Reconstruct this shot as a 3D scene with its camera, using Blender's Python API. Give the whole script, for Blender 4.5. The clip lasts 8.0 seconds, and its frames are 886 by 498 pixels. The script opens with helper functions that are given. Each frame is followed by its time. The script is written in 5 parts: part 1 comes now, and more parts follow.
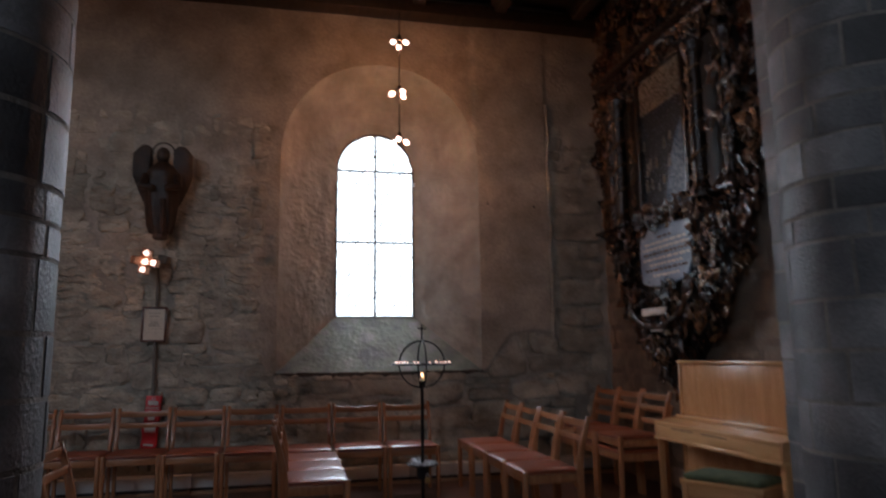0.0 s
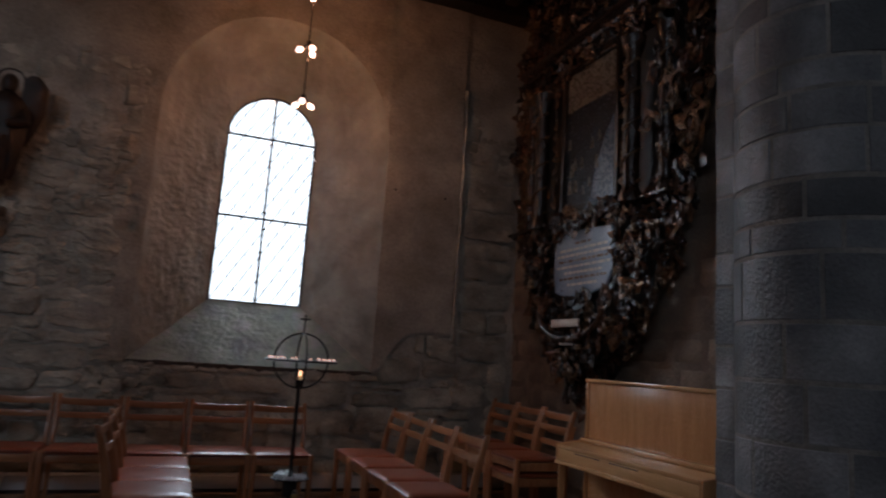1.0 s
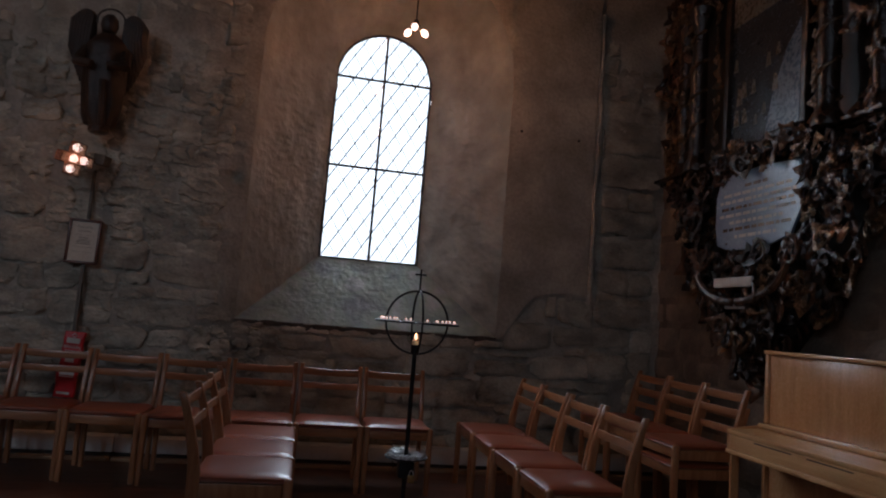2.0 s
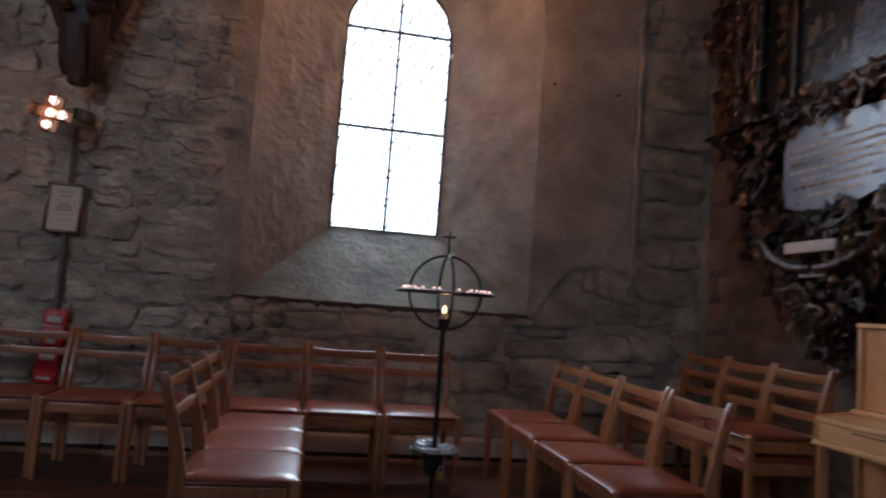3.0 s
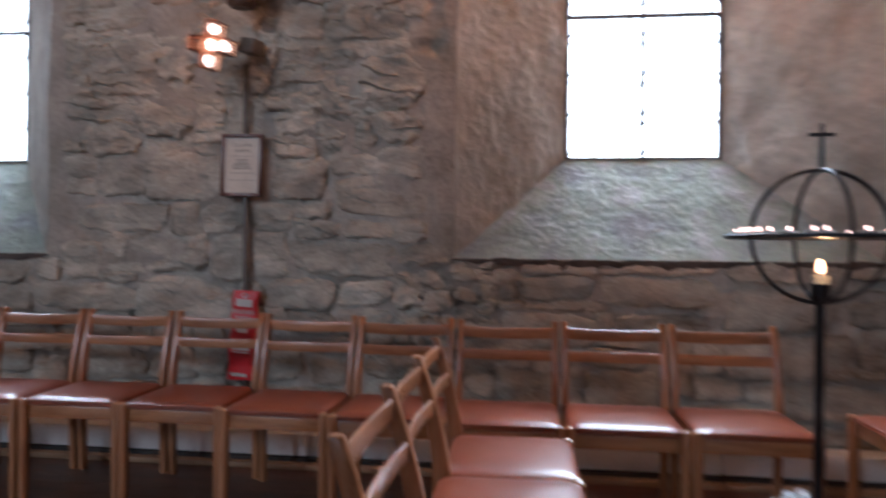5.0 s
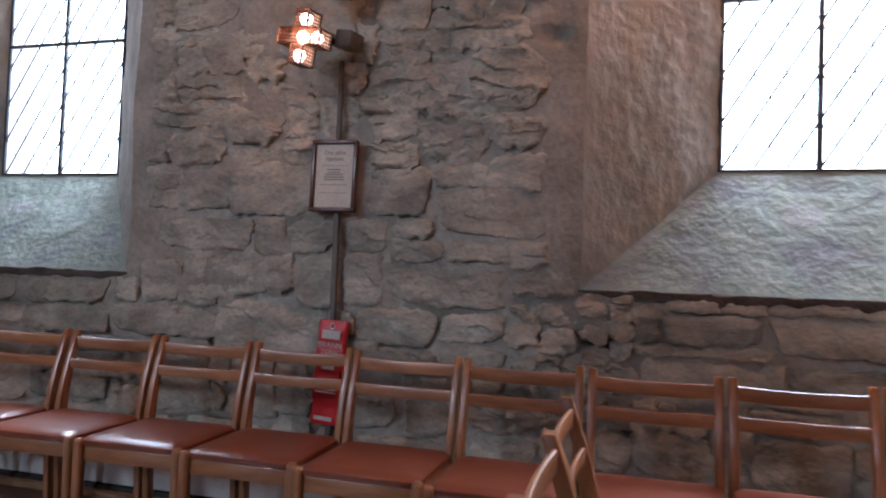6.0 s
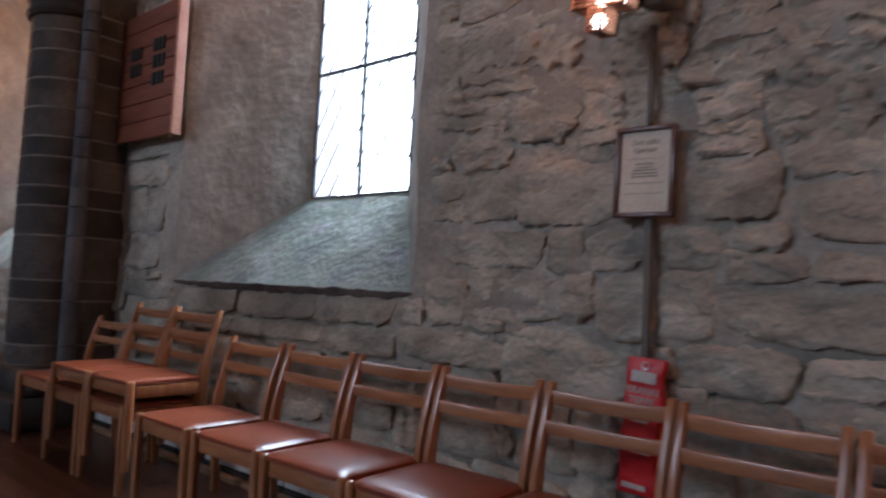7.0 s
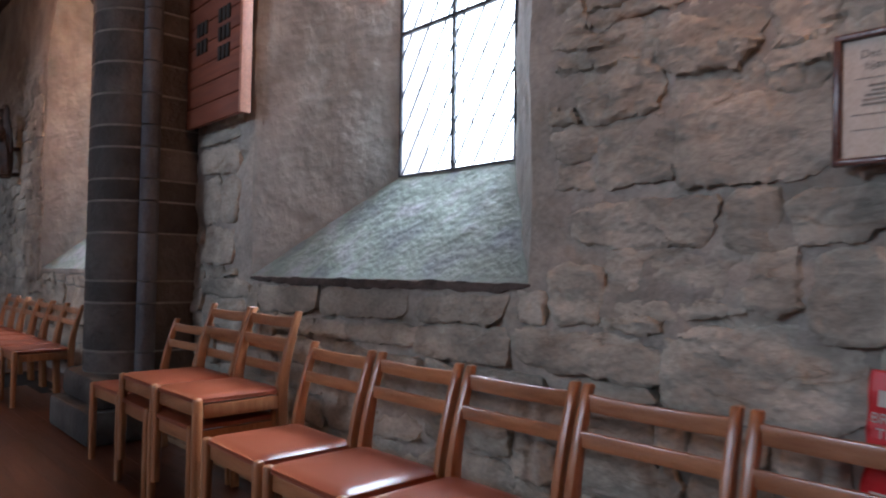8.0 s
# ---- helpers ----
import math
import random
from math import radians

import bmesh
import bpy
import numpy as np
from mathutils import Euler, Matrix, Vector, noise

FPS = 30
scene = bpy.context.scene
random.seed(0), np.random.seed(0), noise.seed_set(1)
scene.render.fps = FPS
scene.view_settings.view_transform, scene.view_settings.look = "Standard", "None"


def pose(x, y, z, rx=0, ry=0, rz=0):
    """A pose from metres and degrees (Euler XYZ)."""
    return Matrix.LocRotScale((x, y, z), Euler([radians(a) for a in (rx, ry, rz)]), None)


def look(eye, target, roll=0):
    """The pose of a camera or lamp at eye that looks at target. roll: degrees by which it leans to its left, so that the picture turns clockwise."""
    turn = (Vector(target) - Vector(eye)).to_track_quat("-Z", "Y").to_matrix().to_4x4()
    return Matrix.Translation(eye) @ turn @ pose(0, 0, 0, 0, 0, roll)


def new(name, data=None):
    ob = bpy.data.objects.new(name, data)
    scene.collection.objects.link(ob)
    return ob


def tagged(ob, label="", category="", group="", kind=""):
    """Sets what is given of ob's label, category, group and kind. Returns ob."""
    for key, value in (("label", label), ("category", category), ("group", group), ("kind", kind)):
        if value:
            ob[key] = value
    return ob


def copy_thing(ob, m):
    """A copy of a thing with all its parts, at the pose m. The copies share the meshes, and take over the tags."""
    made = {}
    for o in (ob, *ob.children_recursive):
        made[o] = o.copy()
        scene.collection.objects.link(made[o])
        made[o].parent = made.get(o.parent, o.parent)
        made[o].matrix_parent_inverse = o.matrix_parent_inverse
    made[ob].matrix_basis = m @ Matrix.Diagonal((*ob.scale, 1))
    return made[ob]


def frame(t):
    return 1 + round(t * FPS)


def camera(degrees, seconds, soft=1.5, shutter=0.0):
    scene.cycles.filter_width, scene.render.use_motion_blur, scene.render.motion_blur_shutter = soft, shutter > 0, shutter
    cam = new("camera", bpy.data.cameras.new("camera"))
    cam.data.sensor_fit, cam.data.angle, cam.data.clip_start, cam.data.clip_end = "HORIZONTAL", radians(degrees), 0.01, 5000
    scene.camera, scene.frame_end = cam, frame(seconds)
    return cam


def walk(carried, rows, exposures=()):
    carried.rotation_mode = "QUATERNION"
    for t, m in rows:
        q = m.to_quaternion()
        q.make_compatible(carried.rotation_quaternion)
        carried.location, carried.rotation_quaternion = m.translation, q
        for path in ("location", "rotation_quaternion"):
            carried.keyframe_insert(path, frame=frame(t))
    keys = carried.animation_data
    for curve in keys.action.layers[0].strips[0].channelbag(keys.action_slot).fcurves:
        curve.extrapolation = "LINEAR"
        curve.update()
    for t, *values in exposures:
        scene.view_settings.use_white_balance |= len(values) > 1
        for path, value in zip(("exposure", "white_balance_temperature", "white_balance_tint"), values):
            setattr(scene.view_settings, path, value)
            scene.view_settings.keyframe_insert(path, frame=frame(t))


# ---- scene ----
cam = camera(66.1, 8.0, soft=2.0, shutter=0.4)
PATH = [
    (0, (-0.002, -0.009, 1.275), (0.428, 1.920, 1.580), -0.7),
    (0.3, (0.064, 0.189, 1.290), (0.434, 2.118, 1.667), 1.7),
    (0.5, (0.085, 0.332, 1.262), (0.520, 2.255, 1.600), 2.6),
    (1, (0.183, 0.718, 1.266), (0.895, 2.560, 1.587), 3.8),
    (1.2, (0.225, 0.860, 1.250), (0.995, 2.676, 1.580), 3.5),
    (1.5, (0.279, 1.104, 1.257), (0.877, 2.997, 1.500), 3.1),
    (1.7, (0.329, 1.279, 1.255), (0.708, 3.230, 1.473), 4.6),
    (2.8, (0.383, 2.019, 1.135), (0.828, 3.961, 1.309), 4.6),
    (3, (0.378, 2.157, 1.126), (0.747, 4.116, 1.292), 4.3),
    (3.2, (0.386, 2.307, 1.138), (0.648, 4.285, 1.284), 2.1),
    (3.5, (0.395, 2.547, 1.120), (0.452, 4.543, 1.220), 2.8),
    (3.7, (0.378, 2.665, 1.135), (0.368, 4.664, 1.153), 3.1),
    (4, (0.352, 2.893, 1.126), (0.361, 4.892, 1.096), 3.5),
    (4.2, (0.299, 3.010, 1.140), (0.394, 5.008, 1.130), 2.0),
    (4.5, (0.263, 3.203, 1.127), (0.390, 5.199, 1.106), 2.1),
    (4.7, (0.231, 3.345, 1.127), (0.308, 5.342, 1.063), 1.5),
    (5, (0.211, 3.583, 1.145), (-0.017, 5.570, 1.147), 0.6),
    (5.2, (0.191, 3.701, 1.149), (-0.205, 5.661, 1.200), 1.6),
    (6.3, (-0.049, 4.389, 1.148), (-0.680, 6.285, 1.235), 2.1),
    (6.5, (-0.118, 4.527, 1.149), (-0.956, 6.339, 1.270), 2.1),
    (7, (-0.272, 4.773, 1.131), (-1.552, 6.305, 1.244), 2.7),
    (7.3, (-0.437, 4.960, 1.158), (-1.800, 6.422, 1.200), 1.7),
    (7.5, (-0.569, 5.009, 1.140), (-1.943, 6.460, 1.222), 1.8),
    (8, (-0.829, 5.227, 1.138), (-2.297, 6.584, 1.207), 0.8),
]
EXPOSURES = [(t, stops, kelvin, 14) for t, stops, kelvin in (
    (0.0, -0.15, 5900), (0.5, -0.40, 5900), (1.0, -0.70, 5850), (1.5, -1.05, 5800), (3.0, -0.1, 5650), (3.5, 0.07, 5600), (4.0, 0.35, 5600), (4.5, 0.7, 5550),
    (5.0, 1.08, 5500), (6.5, 1.06, 5460), (7.0, 0.80, 5500), (7.5, 1.0, 5500), (8.0, 1.14, 5490))]
walk(cam, [(t, look(eye, target, roll)) for t, eye, target, roll in PATH], EXPOSURES)

# ---- world and light ----
world = bpy.data.worlds.new("world")
scene.world = world
world.use_nodes = True
wn = world.node_tree
sky = wn.nodes.new("ShaderNodeTexSky")
sky.sky_type, sky.sun_disc = "NISHITA", False
sky.sun_elevation, sky.sun_rotation = radians(35), radians(200)
wn.links.new(sky.outputs[0], wn.nodes["Background"].inputs[0])
wn.nodes["Background"].inputs[1].default_value = 0.15


def lamp(name, kind, m, energy, color, size=0.1, size_y=None):
    data = bpy.data.lights.new(name, kind)
    data.energy, data.color = energy, color
    if kind == "AREA":
        data.shape, data.size, data.size_y = "RECTANGLE", size, size_y or size
    elif kind == "SUN":
        data.angle = size
    else:
        data.shadow_soft_size = size
    ob = new(name, data)
    ob.matrix_world = m
    return ob


lamp("overcast_sun", "SUN", look((0, -20, 30), (0, 0, 0)), 0.6, (1.0, 0.97, 0.92), radians(12))
# daylight standing in the window openings
DAY = (0.86, 0.94, 1.0)
for wx, watts in ((0.927, 540), (-3.53, 710), (-8.85, 640)):
    lamp("window_daylight", "AREA", look((wx, 9.3, 3.9), (wx, 5.0, 1.5)), watts, DAY, 3.0, 2.8)
# fill lamps behind unseen openings, added to brighten the aisle from the nave
for wx, watts in ((-9.5, 128), (-5.2, 130), (1.5, 15)):
    lamp("nave_fill_light", "AREA", look((wx, -6.4, 5.75), (wx, 0, 3.2)), watts, DAY, 1.4, 2.6)
WARM = (1.0, 0.40, 0.165)

# ---- materials ----


def mat(name, c1, c2, scale=5.0, rough=0.6, bump=0.2, fine=60.0, metal=0.0, stretch=(1, 1, 1), rand=0.0,
        rough_var=0.1, c3=None, coat=0.0, dist=0.01, coords="Object", speck=0.35, stain=0.0, crack=0.0):
    """Two colours mixed by broad noise, fine grain, relief, and some change from piece to piece."""
    m = bpy.data.materials.new(name)
    m.use_nodes = True
    nt = m.node_tree
    n, l = nt.nodes, nt.links
    bsdf = n["Principled BSDF"]
    tc, mp = n.new("ShaderNodeTexCoord"), n.new("ShaderNodeMapping")
    mp.inputs["Scale"].default_value = stretch
    l.new(n.new("ShaderNodeNewGeometry").outputs["Position"] if coords == "World" else tc.outputs[coords], mp.inputs[0])
    oi = n.new("ShaderNodeObjectInfo")
    shift = n.new("ShaderNodeVectorMath")
    shift.operation = "SCALE"
    comb = n.new("ShaderNodeCombineXYZ")
    for k in range(3):
        l.new(oi.outputs["Random"], comb.inputs[k])
    l.new(comb.outputs[0], shift.inputs[0])
    shift.inputs["Scale"].default_value = 37.0 if rand and coords != "World" else 0.0
    add = n.new("ShaderNodeVectorMath")
    l.new(mp.outputs[0], add.inputs[0])
    l.new(shift.outputs[0], add.inputs[1])
    big, small = n.new("ShaderNodeTexNoise"), n.new("ShaderNodeTexNoise")
    for tex, s, d in ((big, scale, 5.0), (small, fine, 6.0)):
        tex.inputs["Scale"].default_value, tex.inputs["Detail"].default_value = s, d
        l.new(add.outputs[0], tex.inputs["Vector"])
    ramp = n.new("ShaderNodeValToRGB")
    ramp.color_ramp.elements[0].position, ramp.color_ramp.elements[0].color = 0.32, (*c1, 1)
    ramp.color_ramp.elements[1].position, ramp.color_ramp.elements[1].color = 0.68, (*c2, 1)
    if c3:
        e = ramp.color_ramp.elements.new(0.52)
        e.color = (*c3, 1)
    l.new(big.outputs["Fac"], ramp.inputs[0])
    grain = n.new("ShaderNodeMix")
    grain.data_type, grain.blend_type = "RGBA", "OVERLAY"
    grain.inputs["Factor"].default_value = speck
    l.new(ramp.outputs[0], grain.inputs["A"])
    l.new(small.outputs["Fac"], grain.inputs["B"])
    hsv = n.new("ShaderNodeHueSaturation")
    l.new(grain.outputs["Result"], hsv.inputs["Color"])
    if stain:
        # soot and damp in patches with ragged edges
        blot, edge = n.new("ShaderNodeTexNoise"), n.new("ShaderNodeValToRGB")
        blot.inputs["Scale"].default_value, blot.inputs["Detail"].default_value, blot.inputs["Distortion"].default_value = 1.7, 9.0, 0.6
        l.new(add.outputs[0], blot.inputs["Vector"])
        edge.color_ramp.elements[0].position, edge.color_ramp.elements[0].color = 0.40, (1 - stain, 1 - 0.95 * stain, 1 - 0.92 * stain, 1)
        edge.color_ramp.elements[1].position, edge.color_ramp.elements[1].color = 0.56, (1, 1, 1, 1)
        l.new(blot.outputs["Fac"], edge.inputs[0])
        dirt = n.new("ShaderNodeMix")
        dirt.data_type, dirt.blend_type = "RGBA", "MULTIPLY"
        dirt.inputs["Factor"].default_value = 1.0
        l.new(grain.outputs["Result"], dirt.inputs["A"])
        l.new(edge.outputs[0], dirt.inputs["B"])
        l.new(dirt.outputs["Result"], hsv.inputs["Color"])
    fissure = None
    if crack:
        # thin broken cracks, and brown earth that has washed out of them
        line, where, away, thin, patch, gap = (n.new("ShaderNode" + k) for k in ("TexNoise", "TexNoise", "Math", "MapRange", "MapRange", "Math"))
        line.inputs["Scale"].default_value, line.inputs["Detail"].default_value, line.inputs["Distortion"].default_value = 3.6, 7.0, 0.35
        where.inputs["Scale"].default_value, where.inputs["Detail"].default_value = 2.3, 4.0
        flat = n.new("ShaderNodeMapping")
        flat.inputs["Scale"].default_value = (1.0, 1.0, 1.8)
        flat.inputs["Location"].default_value = (4.0, 0.0, 9.0)
        l.new(add.outputs[0], flat.inputs[0])
        l.new(flat.outputs[0], line.inputs["Vector"])
        l.new(flat.outputs[0], where.inputs["Vector"])
        gap.operation = "MULTIPLY"
        sub = n.new("ShaderNodeMath")
        sub.operation = "SUBTRACT"
        l.new(line.outputs["Fac"], sub.inputs[0])
        sub.inputs[1].default_value = 0.5
        away.operation = "ABSOLUTE"
        l.new(sub.outputs[0], away.inputs[0])
        for node, src, a, b in ((thin, away.outputs[0], 0.009, 0.001), (patch, where.outputs["Fac"], 0.52, 0.70)):
            l.new(src, node.inputs["Value"])
            node.inputs["From Min"].default_value, node.inputs["From Max"].default_value = a, b
        l.new(thin.outputs[0], gap.inputs[0])
        l.new(patch.outputs[0], gap.inputs[1])
        earth = n.new("ShaderNodeMapRange")
        l.new(away.outputs[0], earth.inputs["Value"])
        earth.inputs["From Min"].default_value, earth.inputs["From Max"].default_value = 0.06, 0.0
        wash, soot = n.new("ShaderNodeMath"), n.new("ShaderNodeMix")
        wash.operation = "MULTIPLY"
        l.new(earth.outputs[0], wash.inputs[0])
        l.new(patch.outputs[0], wash.inputs[1])
        brown = n.new("ShaderNodeMix")
        for node, fac, col, src in ((brown, wash, (0.80, 0.71, 0.64, 1), hsv.inputs["Color"].links[0].from_socket), (soot, gap, (1 - crack, 1 - crack, 1 - crack, 1), None)):
            tint = n.new("ShaderNodeMix")
            tint.data_type, node.data_type, node.blend_type = "RGBA", "RGBA", "MULTIPLY"
            tint.inputs["A"].default_value, tint.inputs["B"].default_value = (1, 1, 1, 1), col
            l.new(fac.outputs[0], tint.inputs["Factor"])
            node.inputs["Factor"].default_value = 1.0
            l.new(src or brown.outputs["Result"], node.inputs["A"])
            l.new(tint.outputs["Result"], node.inputs["B"])
        l.new(soot.outputs["Result"], hsv.inputs["Color"])
        fissure = gap
    rng = n.new("ShaderNodeMapRange")
    rng.inputs["To Min"].default_value, rng.inputs["To Max"].default_value = 1 - rand, 1 + rand
    l.new(oi.outputs["Random"], rng.inputs["Value"])
    l.new(rng.outputs[0], hsv.inputs["Value"])
    l.new(hsv.outputs[0], bsdf.inputs["Base Color"])
    rr = n.new("ShaderNodeMapRange")
    rr.inputs["To Min"].default_value, rr.inputs["To Max"].default_value = max(0.03, rough - rough_var), min(1, rough + rough_var)
    l.new(small.outputs["Fac"], rr.inputs["Value"])
    l.new(rr.outputs[0], bsdf.inputs["Roughness"])
    bsdf.inputs["Metallic"].default_value = metal
    bsdf.inputs["Coat Weight"].default_value = coat
    bsdf.inputs["Coat Roughness"].default_value = 0.15
    mixh = n.new("ShaderNodeMath")
    mixh.operation = "MULTIPLY_ADD"
    l.new(big.outputs["Fac"], mixh.inputs[0])
    mixh.inputs[1].default_value = 1.5
    l.new(small.outputs["Fac"], mixh.inputs[2])
    bp = n.new("ShaderNodeBump")
    bp.inputs["Strength"].default_value, bp.inputs["Distance"].default_value = bump, dist
    if fissure:
        sink = n.new("ShaderNodeMath")
        sink.operation = "MULTIPLY_ADD"
        l.new(fissure.outputs[0], sink.inputs[0])
        sink.inputs[1].default_value = -0.6
        l.new(mixh.outputs[0], sink.inputs[2])
        l.new(sink.outputs[0], bp.inputs["Height"])
    else:
        l.new(mixh.outputs[0], bp.inputs["Height"])
    l.new(bp.outputs[0], bsdf.inputs["Normal"])
    return m


def glow(name, color, strength, base=(0.8, 0.6, 0.4)):
    m = bpy.data.materials.new(name)
    m.use_nodes = True
    b = m.node_tree.nodes["Principled BSDF"]
    b.inputs["Base Color"].default_value = (*base, 1)
    b.inputs["Emission Color"].default_value = (*color, 1)
    b.inputs["Emission Strength"].default_value = strength
    return m


def clear_glass(name):
    m = bpy.data.materials.new(name)
    m.use_nodes = True
    nt = m.node_tree
    nt.nodes.remove(nt.nodes["Principled BSDF"])
    tr, gl, mx = (nt.nodes.new("ShaderNodeBsdf" + k) for k in ("Transparent", "Glossy", "Diffuse"))
    nt.nodes.remove(mx)
    mx = nt.nodes.new("ShaderNodeMixShader")
    tr.inputs[0].default_value = (0.93, 0.98, 0.97, 1)
    gl.inputs["Roughness"].default_value = 0.08
    mx.inputs[0].default_value = 0.07
    nt.links.new(tr.outputs[0], mx.inputs[1])
    nt.links.new(gl.outputs[0], mx.inputs[2])
    nt.links.new(mx.outputs[0], nt.nodes["Material Output"].inputs[0])
    return m


M_MORTAR = mat("lime_mortar", (0.298, 0.269, 0.219), (0.445, 0.405, 0.333), 2.6, 0.9, 0.6, 34, dist=0.016, c3=(0.38, 0.345, 0.295), coords="World", stain=0.25)
M_STONE = mat("rubble_stone", (0.287, 0.259, 0.212), (0.492, 0.452, 0.37), 4.2, 0.88, 0.5, 42, rand=0.13, dist=0.013, c3=(0.413, 0.378, 0.308), coords="World", stretch=(1, 1, 1.5), stain=0.34, crack=0.35)
# near-black colour for the shade painted under the sills
M_SILL_SHADE = mat("dark_sill_shade", (0.04, 0.032, 0.027), (0.10, 0.08, 0.068), 8, 0.95, 0.8, 40, dist=0.01, coords="World")
M_REVEAL = mat("limewashed_reveal", (0.275, 0.264, 0.228), (0.39, 0.376, 0.33), 4.5, 0.87, 0.65, 17, speck=0.15, dist=0.022, stretch=(1.0, 1.0, 0.9), stain=0.2)
M_SILL = mat("sill_render", (0.165, 0.17, 0.172), (0.285, 0.283, 0.278), 3.6, 0.85, 0.7, 24, speck=0.25, dist=0.014, c3=(0.208, 0.24, 0.195), stain=0.15)
M_ASHLAR = mat("soapstone_ashlar", (0.085, 0.091, 0.100), (0.275, 0.278, 0.285), 2.6, 0.5, 0.55, 60, rand=0.6, c3=(0.16, 0.163, 0.165), stain=0.4, coords="World", dist=0.014)
M_TAN = mat("tan_coursed_stone", (0.17, 0.13, 0.098), (0.27, 0.212, 0.16), 3.0, 0.9, 0.6, 40, rand=0.06, dist=0.012, coords="World", stain=0.4)
M_TAN_JOINT = mat("tan_earth_joint", (0.11, 0.085, 0.065), (0.19, 0.15, 0.115), 6.0, 0.95, 0.6, 40, dist=0.01, coords="World")
M_JOINT = mat("ashlar_joint", (0.15, 0.143, 0.13), (0.28, 0.262, 0.235), 6, 0.9, 0.8, 60)
M_ASHLAR_DARK = mat("dark_slate_ashlar", (0.045, 0.041, 0.036), (0.115, 0.105, 0.092), 3.0, 0.7, 0.9, 26, dist=0.02, stain=0.4, rand=0.4)
M_SHAFT = mat("blue_grey_shaft_stone", (0.07, 0.078, 0.09), (0.14, 0.148, 0.16), 3.0, 0.65, 0.8, 50, rand=0.15)
M_PLASTER = mat("plain_plaster", (0.33, 0.29, 0.27), (0.45, 0.41, 0.38), 1.5, 0.9, 0.4, 30)
M_TIMBER = mat("dark_roof_timber", (0.014, 0.010, 0.008), (0.035, 0.024, 0.016), 3, 0.7, 0.4, 40, stretch=(6, 0.6, 6))
M_FLOOR = mat("varnished_floorboard", (0.055, 0.017, 0.008), (0.115, 0.040, 0.019), 3, 0.32, 0.15, 60, stretch=(0.7, 8, 8), rand=0.25, coords="Object")
M_CHAIR = mat("oiled_beech", (0.27, 0.106, 0.040), (0.415, 0.185, 0.078), 4, 0.30, 0.08, 70, stretch=(9, 9, 1.2), rand=0.1, coat=0.4, speck=0.2)
M_CHAIR_H = mat("oiled_beech_along", (0.27, 0.106, 0.040), (0.415, 0.185, 0.078), 4, 0.30, 0.08, 70, stretch=(1.2, 9, 9), rand=0.1, coat=0.4, speck=0.2)
M_LEATHER = mat("red_brown_leatherette", (0.18, 0.043, 0.0175), (0.255, 0.064, 0.027), 1.5, 0.32, 0.0, 45, rand=0.12, dist=0.004, rough_var=0.02, speck=0.03)
M_PIANO = mat("light_oak_veneer", (0.50, 0.25, 0.10), (0.64, 0.34, 0.15), 3, 0.26, 0.05, 60, stretch=(8, 8, 0.8), coat=0.5)
# same oak made paler, with the key-slip highlights put into its colour
M_PIANO_LIT = mat("light_oak_highlight", (0.60, 0.33, 0.14), (0.74, 0.44, 0.20), 3, 0.24, 0.05, 60, stretch=(8, 0.8, 8), coat=0.6)
M_GREEN = mat("green_cushion_cloth", (0.06, 0.085, 0.045), (0.11, 0.14, 0.07), 20, 0.9, 0.4, 200)
M_IRON = mat("black_wrought_iron", (0.012, 0.012, 0.013), (0.03, 0.03, 0.032), 12, 0.42, 0.2, 90, metal=0.6)
M_LEAD = mat("lead_came", (0.02, 0.02, 0.022), (0.05, 0.05, 0.055), 12, 0.6, 0.2, 80)
M_WHITE = mat("white_painted_metal", (0.62, 0.61, 0.58), (0.72, 0.71, 0.68), 5, 0.5, 0.1, 80)
M_BLACK = mat("black_gap_board", (0.01, 0.009, 0.008), (0.02, 0.018, 0.015), 8, 0.7, 0.1, 80)
M_BATTEN = mat("pale_wood_batten", (0.22, 0.13, 0.07), (0.32, 0.2, 0.11), 5, 0.6, 0.1, 80, stretch=(1, 8, 8))
M_RED = mat("red_nylon_sleeve", (0.50, 0.015, 0.02), (0.62, 0.025, 0.03), 8, 0.4, 0.35, 40, dist=0.01)
M_PAPER = mat("cream_paper", (0.56, 0.52, 0.44), (0.63, 0.585, 0.495), 8, 0.8, 0.02, 100)
M_INK = mat("grey_ink", (0.22, 0.205, 0.175), (0.28, 0.265, 0.225), 20, 0.8, 0.0, 100)
M_FRAME = mat("dark_mahogany_frame", (0.06, 0.018, 0.01), (0.11, 0.035, 0.018), 8, 0.3, 0.1, 90, coat=0.3)
M_GILT = mat("worn_gilding", (0.035, 0.018, 0.009), (0.23, 0.135, 0.07), 14, 0.26, 0.3, 70, metal=0.45)
M_CARVED = mat("dark_carved_oak", (0.009, 0.005, 0.0035), (0.035, 0.019, 0.012), 9, 0.22, 0.5, 60, rand=0.3)
M_CARVED_WORN = mat("worn_painted_carving", (0.022, 0.010, 0.006), (0.125, 0.064, 0.037), 11, 0.2, 0.5, 60, rand=0.3)
# blue plate, its colour made paler and bluer for the reflected window sky
M_PLATE = mat("blue_grey_plate_sheen", (0.19, 0.255, 0.34), (0.34, 0.42, 0.52), 4, 0.25, 0.1, 60)
M_PAINT = mat("old_oil_painting", (0.006, 0.008, 0.01), (0.045, 0.034, 0.026), 3.2, 0.25, 0.1, 40, c3=(0.02, 0.026, 0.032))
M_PAINT_SKY = mat("painted_dim_sky", (0.08, 0.068, 0.05), (0.17, 0.14, 0.10), 3.0, 0.28, 0.1, 40)
